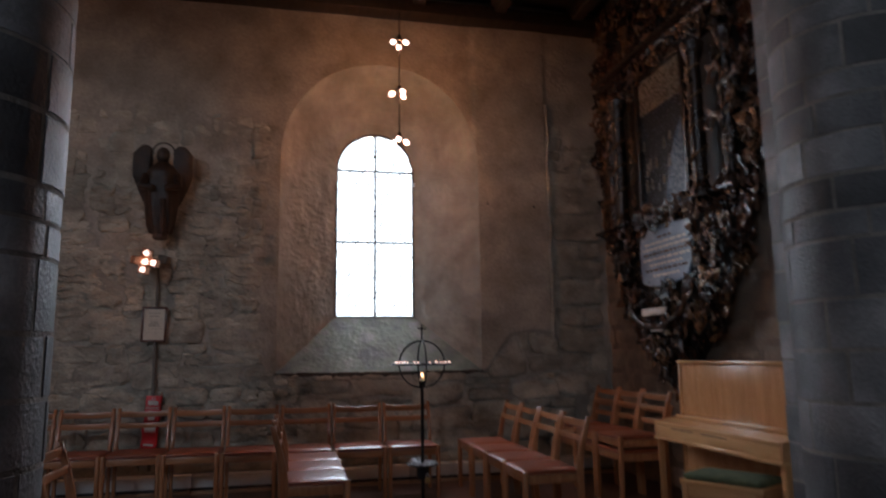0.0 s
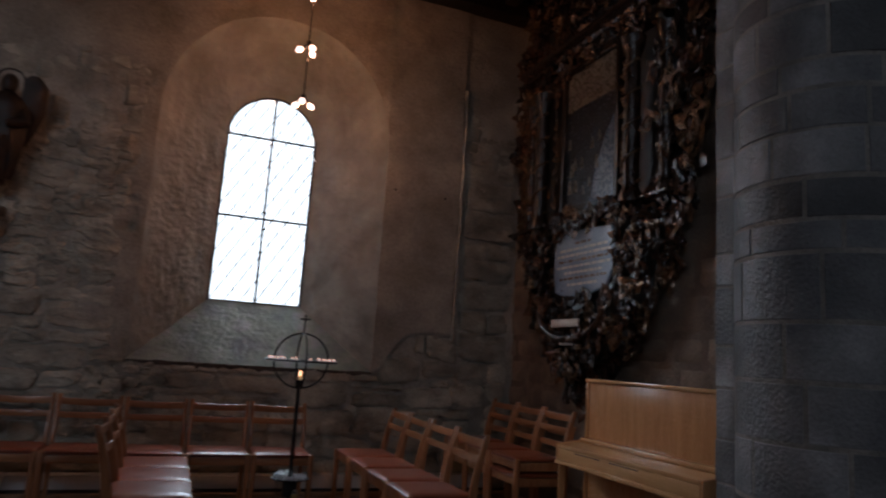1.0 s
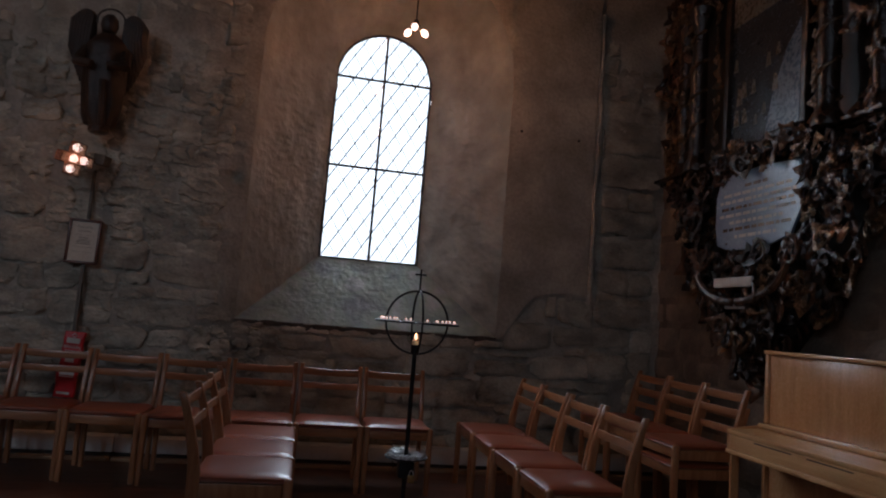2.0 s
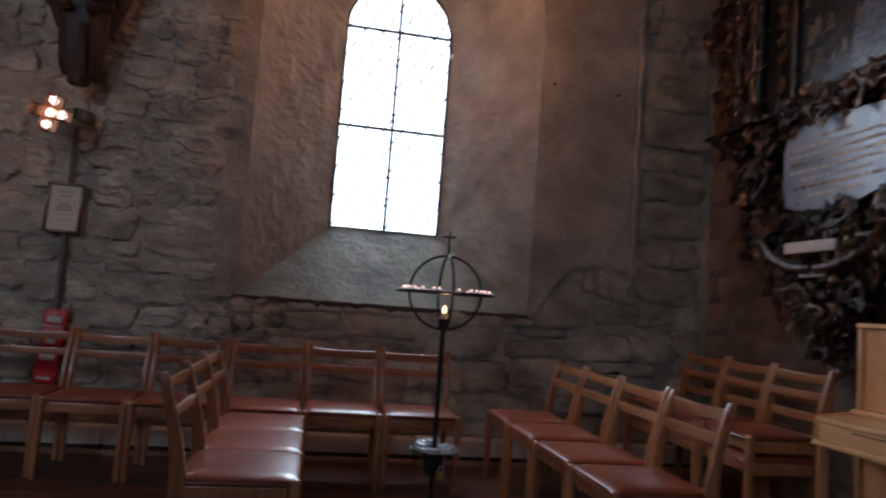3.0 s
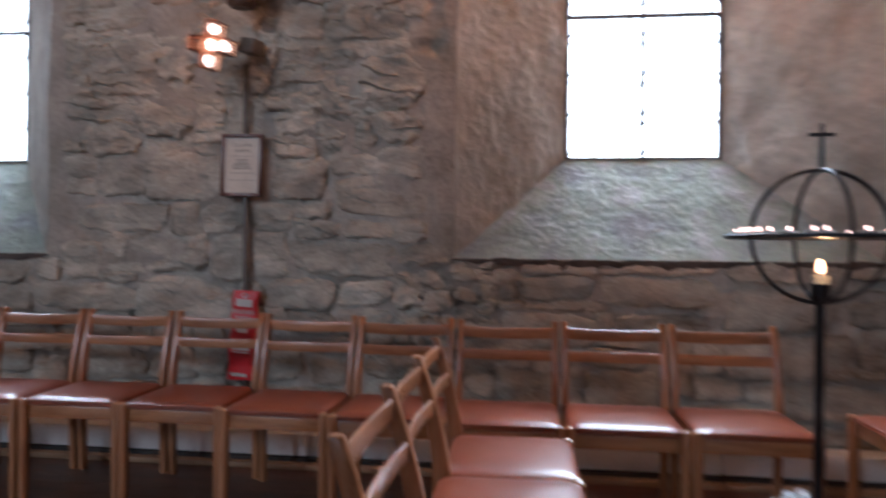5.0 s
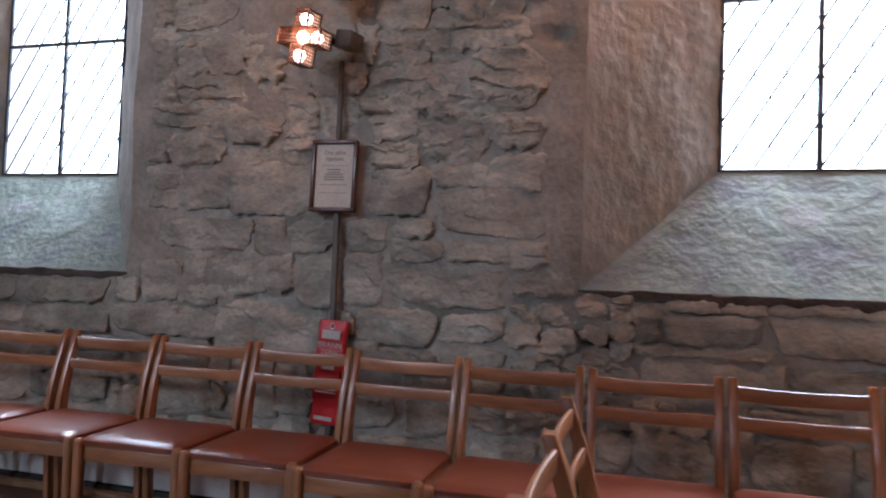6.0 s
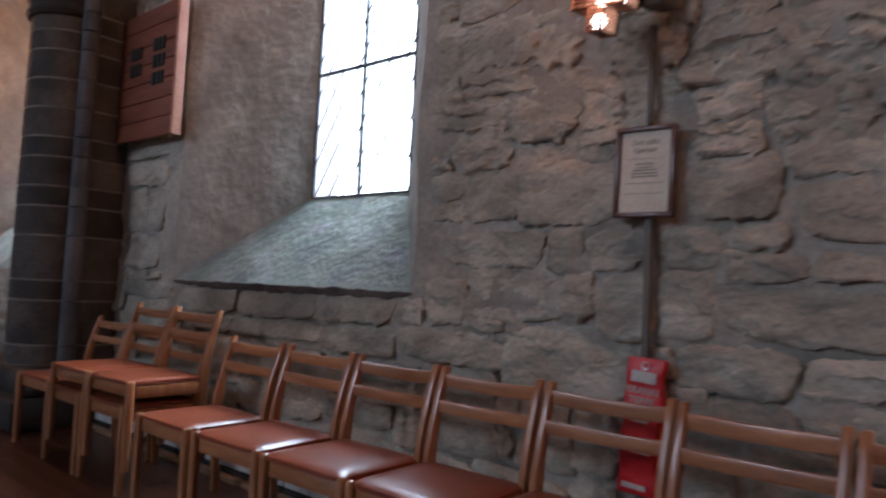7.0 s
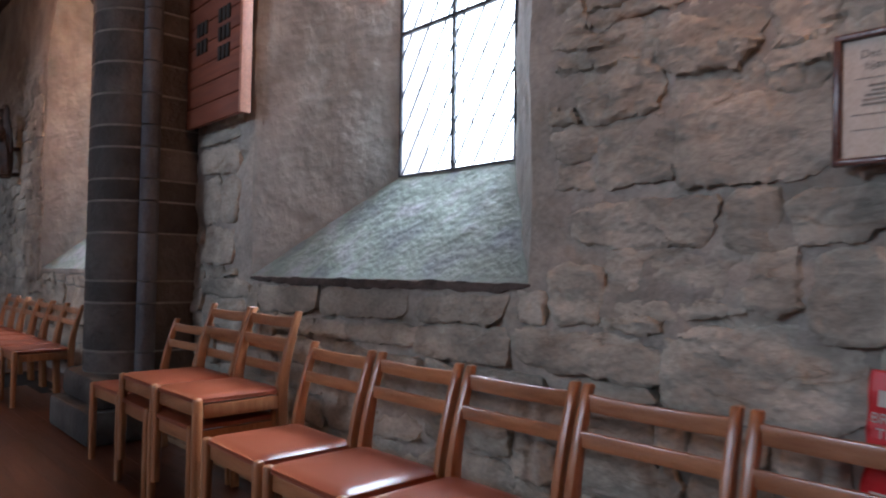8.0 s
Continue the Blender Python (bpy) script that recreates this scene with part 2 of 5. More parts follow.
M_PAINT_SHEEN = mat("painted_blue_sheen", (0.05, 0.075, 0.10), (0.15, 0.19, 0.24), 3.0, 0.28, 0.1, 40)
M_PALE = mat("pale_painted_scroll", (0.5, 0.47, 0.43), (0.62, 0.59, 0.54), 9, 0.6, 0.1, 60)
M_FIGURE = mat("black_oak_figure", (0.010, 0.007, 0.005), (0.04, 0.018, 0.009), 9, 0.5, 0.7, 40)
M_BOARD = mat("red_brown_plank", (0.15, 0.042, 0.02), (0.23, 0.068, 0.031), 4, 0.5, 0.2, 60, stretch=(0.8, 6, 8), rand=0.15)
M_BOARD_EDGE = mat("pale_red_edge", (0.42, 0.20, 0.13), (0.5, 0.26, 0.17), 5, 0.5, 0.1, 60)
M_ALU = mat("tealight_aluminium", (0.62, 0.62, 0.63), (0.82, 0.82, 0.83), 20, 0.38, 0.1, 90, metal=0.55)
M_WAX = mat("candle_wax", (0.72, 0.62, 0.45), (0.8, 0.72, 0.56), 10, 0.5, 0.05, 60)
M_BRASS = mat("worn_brass", (0.45, 0.32, 0.13), (0.6, 0.45, 0.2), 14, 0.35, 0.1, 80, metal=1.0)
M_CONDUIT = mat("grey_painted_conduit", (0.09, 0.08, 0.07), (0.13, 0.12, 0.10), 8, 0.6, 0.1, 80)
M_TAR = mat("soot_dark_back", (0.008, 0.007, 0.006), (0.02, 0.015, 0.012), 5, 0.6, 0.1, 60)
M_GLASS = clear_glass("window_glass")
M_BULB = glow("lit_bulb", (1.0, 0.72, 0.58), 6)
M_FLAME = glow("candle_flame", (1.0, 0.50, 0.26), 5)
M_TEALIGHT = glow("tealight_flame", (1.0, 0.62, 0.5), 3)

# ---- mesh helpers ----


def finish(name, bm, material, smooth=True):
    me = bpy.data.meshes.new(name)
    bm.normal_update()
    bm.to_mesh(me)
    bm.free()
    me.materials.append(material)
    if smooth:
        me.shade_smooth()
        me.set_sharp_from_angle(angle=radians(38))
    return me


def part(name, bm, material, parent=None, label="", smooth=True):
    ob = new(name, finish(name, bm, material, smooth))
    ob.parent = parent
    return tagged(ob, label)


def thing(name, m, label, category, group="", kind=""):
    ob = new(name)
    ob.empty_display_size = 0.1
    ob.matrix_world = m
    return tagged(ob, label, category, group, kind)


def box(lo, hi, bevel=0.004, seg=2, bm=None):
    bm = bm or bmesh.new()
    lo, hi = Vector(lo), Vector(hi)
    r = bmesh.ops.create_cube(bm, size=1, matrix=Matrix.Translation((lo + hi) / 2) @ Matrix.Diagonal((*(hi - lo), 1)))
    if bevel:
        edges = list({e for v in r["verts"] for e in v.link_edges})
        bmesh.ops.bevel(bm, geom=edges, offset=bevel, segments=seg, affect="EDGES", profile=0.5)
    return bm


def tube(points, radius, sides=8, closed=False, bm=None, flat=1.0):
    """A rod along points; radius a number or one for each point; flat squeezes it sideways."""
    bm = bm or bmesh.new()
    pts = [Vector(p) for p in points]
    rad = radius if isinstance(radius, (list, tuple)) else [radius] * len(pts)
    rings = []
    side = None
    for i, p in enumerate(pts):
        a = pts[i - 1] if (i > 0 or closed) else p
        b = pts[(i + 1) % len(pts)] if (i < len(pts) - 1 or closed) else p
        d = (b - a).normalized()
        if side is None:
            side = d.orthogonal().normalized()
        side = (side - d * side.dot(d))
        side = side.normalized() if side.length > 1e-6 else d.orthogonal().normalized()
        up = d.cross(side)
        rings.append([bm.verts.new(p + rad[i] * (math.cos(k * math.tau / sides) * side + flat * math.sin(k * math.tau / sides) * up)) for k in range(sides)])
    n = len(rings)
    for i in range(n if closed else n - 1):
        a, b = rings[i], rings[(i + 1) % n]
        for k in range(sides):
            bm.faces.new((a[k], a[(k + 1) % sides], b[(k + 1) % sides], b[k]))
    if not closed:
        bm.faces.new(rings[0][::-1])
        bm.faces.new(rings[-1])
    return bm


def lathe(profile, seg=24, centre=(0, 0, 0), bm=None):
    """A turned shape from (radius, height) pairs."""
    bm = bm or bmesh.new()
    c = Vector(centre)
    rings = [[bm.verts.new(c + Vector((r * math.cos(k * math.tau / seg), r * math.sin(k * math.tau / seg), z))) for k in range(seg)] for r, z in profile]
    for a, b in zip(rings, rings[1:]):
        for k in range(seg):
            bm.faces.new((a[k], a[(k + 1) % seg], b[(k + 1) % seg], b[k]))
    bm.faces.new(rings[0][::-1])
    bm.faces.new(rings[-1])
    return bm


def loft(loops, bm=None, closed=True, caps=False):
    """Skins loops of equally many points."""
    bm = bm or bmesh.new()
    rows = [[bm.verts.new(p) for p in lp] for lp in loops]
    for a, b in zip(rows, rows[1:]):
        n = len(a)
        for k in range(n if closed else n - 1):
            bm.faces.new((a[k], a[(k + 1) % n], b[(k + 1) % n], b[k]))
    if caps:
        bm.faces.new(rows[0][::-1])
        bm.faces.new(rows[-1])
    return bm


def rounded(w, d, r, seg=5):
    """A rounded rectangle about the origin, counter-clockwise."""
    out = []
    for cx, cy, a0 in ((w / 2 - r, d / 2 - r, 0), (-w / 2 + r, d / 2 - r, 90), (-w / 2 + r, -d / 2 + r, 180), (w / 2 - r, -d / 2 + r, 270)):
        out += [(cx + r * math.cos(radians(a0 + 90 * k / seg)), cy + r * math.sin(radians(a0 + 90 * k / seg))) for k in range(seg + 1)]
    return out


def prism(outline, y0, y1, bevel=0.0, bm=None):
    """An outline in x and z pushed from y0 to y1."""
    bm = bm or bmesh.new()
    a = [bm.verts.new((x, y0, z)) for x, z in outline]
    b = [bm.verts.new((x, y1, z)) for x, z in outline]
    n = len(a)
    for k in range(n):
        bm.faces.new((a[k], a[(k + 1) % n], b[(k + 1) % n], b[k]))
    bm.faces.new(a[::-1])
    bm.faces.new(b)
    if bevel:
        bmesh.ops.bevel(bm, geom=list(bm.edges), offset=bevel, segments=1, affect="EDGES")
    bmesh.ops.recalc_face_normals(bm, faces=list(bm.faces))
    return bm


def lettering(text, size, depth=0.0006):
    """Words as a mesh in the x-y plane, centred."""
    cu = bpy.data.curves.new("letters", "FONT")
    cu.body, cu.size, cu.extrude, cu.align_x, cu.align_y = text, size, depth, "CENTER", "CENTER"
    tmp = new("letters", cu)
    bpy.context.view_layer.update()
    me = bpy.data.meshes.new_from_object(tmp)
    bpy.data.objects.remove(tmp)
    bm = bmesh.new()
    bm.from_mesh(me)
    return bm


def letters(bm, name, material, parent, label=""):
    """Each connected piece of a line of words as a part of its own."""
    bm.verts.ensure_lookup_table()
    seen = set()
    for start in bm.verts:
        if start.index in seen:
            continue
        group, todo = [], [start]
        seen.add(start.index)
        while todo:
            v = todo.pop()
            group.append(v)
            for e in v.link_edges:
                o = e.other_vert(v)
                if o.index not in seen:
                    seen.add(o.index)
                    todo.append(o)
        b = bmesh.new()
        twin = {v: b.verts.new(v.co) for v in group}
        for f in {f for v in group for f in v.link_faces}:
            b.faces.new([twin[v] for v in f.verts])
        part(name, b, material, parent, label, False)
    bm.free()


def n3(x, y, z, s=1.0):
    return noise.noise(Vector((x * s, y * s, z * s)))

# ---- the large structure ----
WALL, EAST, WEST, SOUTH = 7.23, 3.57, -14.0, -6.0
ROOF = 5.25
GLASS_Y = 7.79


def ramp01(v, a, b):
    t = min(1, max(0, (v - a) / (b - a)))
    return t * t * (3 - 2 * t)


def wall_wave(x, z):
    """The slow unevenness of the north wall; its stones follow it too."""
    return -0.026 * n3(x, 3.1, z * 1.4, 1.3) - 0.008 * n3(x, 2.2, z * 1.7, 3.7)


def plaster_patch(x, z):
    """1 on the smooth plastered panel between the niche and the upright ridge."""
    return ramp01(x, 1.95, 2.02) * (1 - ramp01(x, 2.84, 2.88)) * ramp01(z, 1.06 + 0.42 * ramp01(x, 2.05, 2.40) + 0.05 * n3(x, 1, 1, 4), 1.10 + 0.42 * ramp01(x, 2.05, 2.40) + 0.05 * n3(x, 1, 1, 4))


def stone_zone(x, z):
    """1 where bare stones show, 0 on plaster and beside the niches."""
    d = 9.0
    for cx, half in ((0.94, 1.088), (-3.63, 1.12), (-8.95, 1.12)):
        dx = max(0, abs(x - cx) - half)
        if z > 3.41:
            q = math.hypot(x - cx, z - 3.41) - half
        elif z > 1.10:
            q = dx
        else:
            q = math.hypot(dx, (1.10 - z) * 5)
        d = min(d, q + 0.05 * n3(x, z, 4.4, 2.5))
    return ramp01(d, 0.06, 0.16) * (1 - ramp01(z + 0.25 * n3(x, 5, 5, 1.1), 3.5, 4.1)) * (1 - plaster_patch(x, z))


def wall_relief(x, z):
    """How far the mortar face of the north wall stands behind its plane."""
    k = stone_zone(x, z)
    fine = 0.004 + 0.008 * k
    r = wall_wave(x, z) + k * (0.008 + 0.017 * n3(x, 8.8, z * 1.3, 2.6) + 0.008 * n3(x, 5.1, z * 1.5, 7.0)) - fine * n3(x, 1.7, z * 1.5, 9.0) - 0.5 * fine * n3(x, 0.3, z, 21.0)
    low = k * (1 - ramp01(z, 1.0, 1.15)) * (0.010 + 0.12 * max(0, n3(x, 2.9, z * 2.2, 3.4) - 0.20))
    low += k * ramp01(z, 1.6, 1.8) * (1 - ramp01(z, 2.6, 3.0)) * (0.004 + 0.09 * max(0, n3(x, 6.6, z * 1.9, 4.1) - 0.2))
    return r + low - 0.016 * plaster_patch(x, z)


def niche_radius(angle, cx, half, z0, zs, cz):
    """Distance from (cx, cz) to the edge of a round-headed opening."""
    dx, dz = math.cos(angle), math.sin(angle)
    lo, hi = 0.0, 8.0
    for _ in range(40):
        mid = (lo + hi) / 2
        x, z = dx * mid, cz + dz * mid
        inside = z > z0 and ((z <= zs and abs(x) < half) or (z > zs and x * x + (z - zs) ** 2 < half * half))
        lo, hi = (mid, hi) if inside else (lo, mid)
    return lo


def bay(name, cx, bcx, x0, x1, front, back, label):
    """A length of wall with one splayed round-headed window niche in it."""
    half, z0, zs = front
    bhalf, bz0, bzs = back
    cz = 2.4
    angles = set(k * math.tau / 640 for k in range(640))
    for px, pz in ((x0 - cx, -cz), (x1 - cx, -cz), (x0 - cx, ROOF + 0.2 - cz), (x1 - cx, ROOF + 0.2 - cz), (-half, z0 - cz), (half, z0 - cz)):
        angles.add(math.atan2(pz, px) % math.tau)
    angles = sorted(angles)
    inner, outer, rear = [], [], []
    for a in angles:
        dx, dz = math.cos(a), math.sin(a)
        r = niche_radius(a, cx, half, z0, zs, cz)
        far = min((x1 - cx) / dx if dx > 1e-9 else 99, (x0 - cx) / dx if dx < -1e-9 else 99, (ROOF + 0.2 - cz) / dz if dz > 1e-9 else 99, -cz / dz if dz < -1e-9 else 99)
        w = r + 0.008 * n3(dx * 3 + cx, dz * 3, 7.0, 1.7) + 0.005 * n3(dx * 3 + cx, dz * 3, 2.0, 7.0)
        inner.append((cx + dx * w, cz + dz * w))
        outer.append((cx + dx * far, cz + dz * far))
        # the matching point of the small opening
        x, z = dx * r, cz + dz * r
        if z > zs:
            q = math.atan2(z - zs, x)
            rear.append((bcx + bhalf * math.cos(q), bzs + bhalf * math.sin(q)))
        elif z < z0 + 1e-4:
            rear.append((bcx + x / half * bhalf, bz0))
        else:
            rear.append((bcx + math.copysign(bhalf, x), bz0 + (z - z0) / (zs - z0) * (bzs - bz0)))
    steps = 100
    loops = []
    for k in range(steps + 1):
        f = (k / steps) ** 1.25
        ring = []
        for (ix, iz), (ox, oz) in zip(inner, outer):
            x, z = ix + (ox - ix) * f, iz + (oz - iz) * f
            ring.append((x, WALL + wall_relief(x, z), z))
        loops.append(ring)
    bm = loft(loops)
    bmesh.ops.recalc_face_normals(bm, faces=list(bm.faces))
    wall = part(name, bm, M_MORTAR)
    if sum(f.normal.y * f.area for f in wall.data.polygons) > 0:
        wall.data.flip_normals()
    tagged(wall, label, "wall", kind="structure")
    # jambs and head, then the sloping sill
    jamb, sill = [], []
    deep = 44
    for k in range(deep + 1):
        f = k / deep
        ring = []
        for (ix, iz), (rx, rz) in zip(inner, rear):
            x, z = ix + (rx - ix) * f, iz + (rz - iz) * f
            y = WALL + wall_relief(ix, iz) * (1 - f) + (GLASS_Y - WALL) * f
            w = 0.020 * n3(x, y * 1.3, z, 3.2) + 0.012 * n3(x, y, z, 9.0) + 0.009 * n3(x, y * 0.8, z * 1.4, 19.0)
            ring.append((x + w * min(1, f * 4) * (1 if x < cx else -1) * (1 if rz > bz0 + 1e-4 else 0), y, z + (w * 0.6 * min(1, f * 4, (1 - f) * 5) if rz < bz0 + 1e-4 else 0)))
        jamb.append(ring)
    low = [k for k, p in enumerate(rear) if p[1] < bz0 + 1e-4]
    high = [k for k in range(len(rear)) if k not in set(low[1:-1])]
    start = next(i for i, k in enumerate(high) if high[i - 1] in low and k in low)
    high = high[start:] + high[:start]
    for nm, idx, mt in (("window_reveal", high, M_REVEAL), ("window_sill", low, M_SILL)):
        b = loft([[ring[k] for k in idx] for ring in jamb], closed=False)
        ob = part(nm, b, mt, wall, "rough limewashed splayed reveal" if nm == "window_reveal" else "steep grey rendered sill")
        mid = ob.data.polygons[len(ob.data.polygons) // 2]
        if mid.normal.dot(Vector((cx, WALL, 2.4)) - mid.center) < 0:
            ob.data.flip_normals()
    return wall


NICHE_A = (1.088, 1.10, 3.41)
NICHE_B = (0.448, 1.708, 3.41)
wall_a = bay("wall_north_bay_1", 0.94, 0.927, -1.4, EAST + 0.1, NICHE_A, NICHE_B, "rubble stone wall with grey mortar and a splayed window niche")
wall_b = bay("wall_north_bay_2", -3.63, -3.53, -5.62, -1.4, (1.12, 1.10, 3.41), (0.455, 1.708, 3.41), "rubble stone wall with grey mortar and a splayed window niche")
wall_c = bay("wall_north_bay_3", -8.95, -8.85, WEST - 0.1, -5.62, (1.12, 1.12, 3.41), (0.455, 1.708, 3.41), "rubble stone wall with warm plaster and a splayed window niche")


def arched_window(name, cx, half=0.448, z0=1.708, zs=3.41):
    """Leaded lights in an iron frame: two columns, three rows, diamond cames."""
    w = thing(name, pose(cx, GLASS_Y, 0), "round-headed leaded window with black iron bars and diamond panes", "window", kind="structure")

    def inside(x, z):
        return z > z0 and ((z <= zs and abs(x) < half) or (z > zs and x * x + (z - zs) ** 2 < half * half))

    arc = [(half * math.cos(math.pi * k / 28), zs + half * math.sin(math.pi * k / 28)) for k in range(29)]
    rim = [(half, z0)] + arc + [(-half, z0)]
    part("window_frame", tube([(x, 0, z) for x, z in rim], 0.014, 6, closed=True), M_LEAD, w)
    part("mullion", box((-0.012, -0.012, z0), (0.012, 0.012, zs + half), 0.003, 1), M_LEAD, w)
    for z in (2.563, zs):
        part("saddle_bar", box((-half, -0.018, z - 0.010), (half, 0.010, z + 0.010), 0.003, 1), M_LEAD, w)
    for sx in (-1, 1):
        for lo, hi in ((z0, 2.563), (2.563, zs)):
            b = bmesh.new()
            b.faces.new([b.verts.new(p) for p in ((sx * 0.01, 0.004, lo), (sx * half, 0.004, lo), (sx * half, 0.004, hi), (sx * 0.01, 0.004, hi))])
            pane = part("pane", b, M_GLASS, w)
            pane.visible_shadow = False
        b = bmesh.new()
        b.faces.new([b.verts.new((sx * abs(x), 0.004, z)) for x, z in [(0, zs)] + arc[:15]])
        pane = part("pane", b, M_GLASS, w)
        pane.visible_shadow = False
    # diamond cames, each cut to the outline
    pitch, slope = 0.148, 1.62
    for s in (-1, 1):
        for k in range(-24, 25):
            base = k * pitch
            run = []
            for j in range(0, 220):
                z = z0 + j * 0.0098
                x = base + s * (z - z0) / slope
                if inside(x, z):
                    run.append((x, z))
            if len(run) > 4:
                part("lead_came", tube([(run[0][0], 0.0, run[0][1]), (run[-1][0], 0.0, run[-1][1])], 0.0064 if s > 0 else 0.0036, 5), M_LEAD, w)
    return w


arched_window("window_1", 0.927)
arched_window("window_2", -3.53, 0.455)
arched_window("window_3", -8.85, 0.455)


def slab(name, lo, hi, material, label, category="wall"):
    return tagged(part(name, box(lo, hi, 0), material), label, category, kind="structure")


# the thick outer face of the north wall stands clear of the windows
for a, b in ((-14.2, -9.55), (-8.15, -4.2), (-2.85, 0.25), (1.6, 4.3)):
    slab("wall_north_core", (a, 7.9, 0), (b, 8.2, ROOF + 0.2), M_PLASTER, "hidden core of the thick stone wall")
# unseen walls and ceiling, added to close off the nave
slab("wall_west", (WEST - 0.3, SOUTH - 0.3, -0.1), (WEST, 8.2, 7.6), M_PLASTER, "plain plastered end wall")
slab("wall_east_nave", (EAST + 0.35, SOUTH - 0.3, -0.1), (EAST + 0.65, 3.0, 7.6), M_PLASTER, "plain plastered nave wall")
for a, b in ((WEST, -10.3), (-8.7, -6.0), (-4.4, 0.7), (2.3, EAST + 0.6)):
    slab("wall_south", (a, SOUTH - 0.3, -0.1), (b, SOUTH, 7.6), M_PLASTER, "plain plastered nave wall")
# unseen openings, added to let the nave fill lamps through
for a, b in ((-10.3, -8.7), (-6.0, -4.4), (0.7, 2.3)):
    slab("wall_south", (a, SOUTH - 0.3, -0.1), (b, SOUTH, 4.4), M_PLASTER, "plain plastered wall under an added nave opening")
    slab("wall_south", (a, SOUTH - 0.3, 7.2), (b, SOUTH, 7.6), M_PLASTER, "plain plastered wall over an added nave opening")
slab("ceiling_nave", (WEST - 0.3, SOUTH - 0.3, 7.6), (EAST + 0.7, 3.3, 7.8), M_TIMBER, "dark timber nave ceiling", "ceiling")

# aisle ceiling: boards on joists, in one mesh
bm = box((WEST - 0.2, 2.6, ROOF + 0.12), (EAST + 0.4, 8.2, ROOF + 0.2), 0)
for k in range(19):
    x = EAST - 0.35 - k * 0.95
    box((x - 0.07, 2.7, ROOF - 0.10), (x + 0.07, 7.35, ROOF + 0.12), 0.01, 1, bm)
tagged(part("ceiling", bm, M_TIMBER, smooth=False), "dark timber ceiling boards on heavy joists", "ceiling", kind="structure")
tagged(part("wall_plate", box((WEST, 7.0, 5.06), (EAST, 7.3, 5.22), 0.015), M_TIMBER), "dark timber wall plate under the ceiling", "beam", kind="structure")

# arcade wall over the columns
bm = bmesh.new()
XS = [WEST] + [-9.69 + 0.12 * k for k in range(int((EAST + 0.4 + 9.69) / 0.12) + 1)]
lows = []
for x in XS:
    near = (x + 1.36) % 4.33
    u = (near - 2.165) / 1.72
    lows.append(3.95 + (0.95 * math.sqrt(max(0, 1 - u * u)) if abs(u) < 1 else 0))
loops = [[(x, 2.62, lo), (x, 3.30, lo), (x, 3.30, 7.6), (x, 2.62, 7.6)] for x, lo in zip(XS, lows)]
loft(loops, bm, caps=True)
bmesh.ops.recalc_face_normals(bm, faces=list(bm.faces))
tagged(part("wall_arcade", bm, M_PLASTER), "plastered arcade wall with round arches", "wall", kind="structure")

# upright plaster ridge beside the corner, and two peg holes
ridge = [(2.872 + 0.018 * n3(k * 0.3, 1, 2), WALL - 0.010, 1.45 + 0.082 * k) for k in range(34)]
part("plaster_ridge", tube(ridge, [0.026 + 0.012 * n3(k * 0.5, 4, 4) for k in range(34)], 8), M_MORTAR, wall_a)
for hx, hz in ((2.131, 2.943), (2.675, 2.924)):
    b = bmesh.new()
    bmesh.ops.create_icosphere(b, subdivisions=2, radius=0.013, matrix=Matrix.Translation((hx, WALL + wall_relief(hx, hz), hz)))
    part("peg_hole", b, M_TAR, wall_a, "small dark peg hole")

# ragged dark strip for the shadow gap under each sill, breaking up the sill's lip
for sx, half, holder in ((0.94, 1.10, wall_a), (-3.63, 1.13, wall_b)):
    for nm, m, zt, th, fr in (("sill_joint", M_SILL_SHADE, 1.099, 0.040, 0.004),):
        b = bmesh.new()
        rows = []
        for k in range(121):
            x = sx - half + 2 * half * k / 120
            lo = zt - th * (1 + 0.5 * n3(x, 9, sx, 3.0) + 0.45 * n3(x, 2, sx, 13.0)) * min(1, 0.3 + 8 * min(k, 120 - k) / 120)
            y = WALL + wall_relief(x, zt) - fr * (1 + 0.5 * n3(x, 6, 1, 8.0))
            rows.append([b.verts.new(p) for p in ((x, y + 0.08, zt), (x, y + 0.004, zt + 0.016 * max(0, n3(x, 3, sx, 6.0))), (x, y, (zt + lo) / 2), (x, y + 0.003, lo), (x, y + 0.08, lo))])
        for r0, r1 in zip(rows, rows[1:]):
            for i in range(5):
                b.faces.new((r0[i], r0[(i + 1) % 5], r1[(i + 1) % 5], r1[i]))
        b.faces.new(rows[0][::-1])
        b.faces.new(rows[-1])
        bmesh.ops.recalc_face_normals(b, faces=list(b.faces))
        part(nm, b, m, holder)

# ---- chairs ----


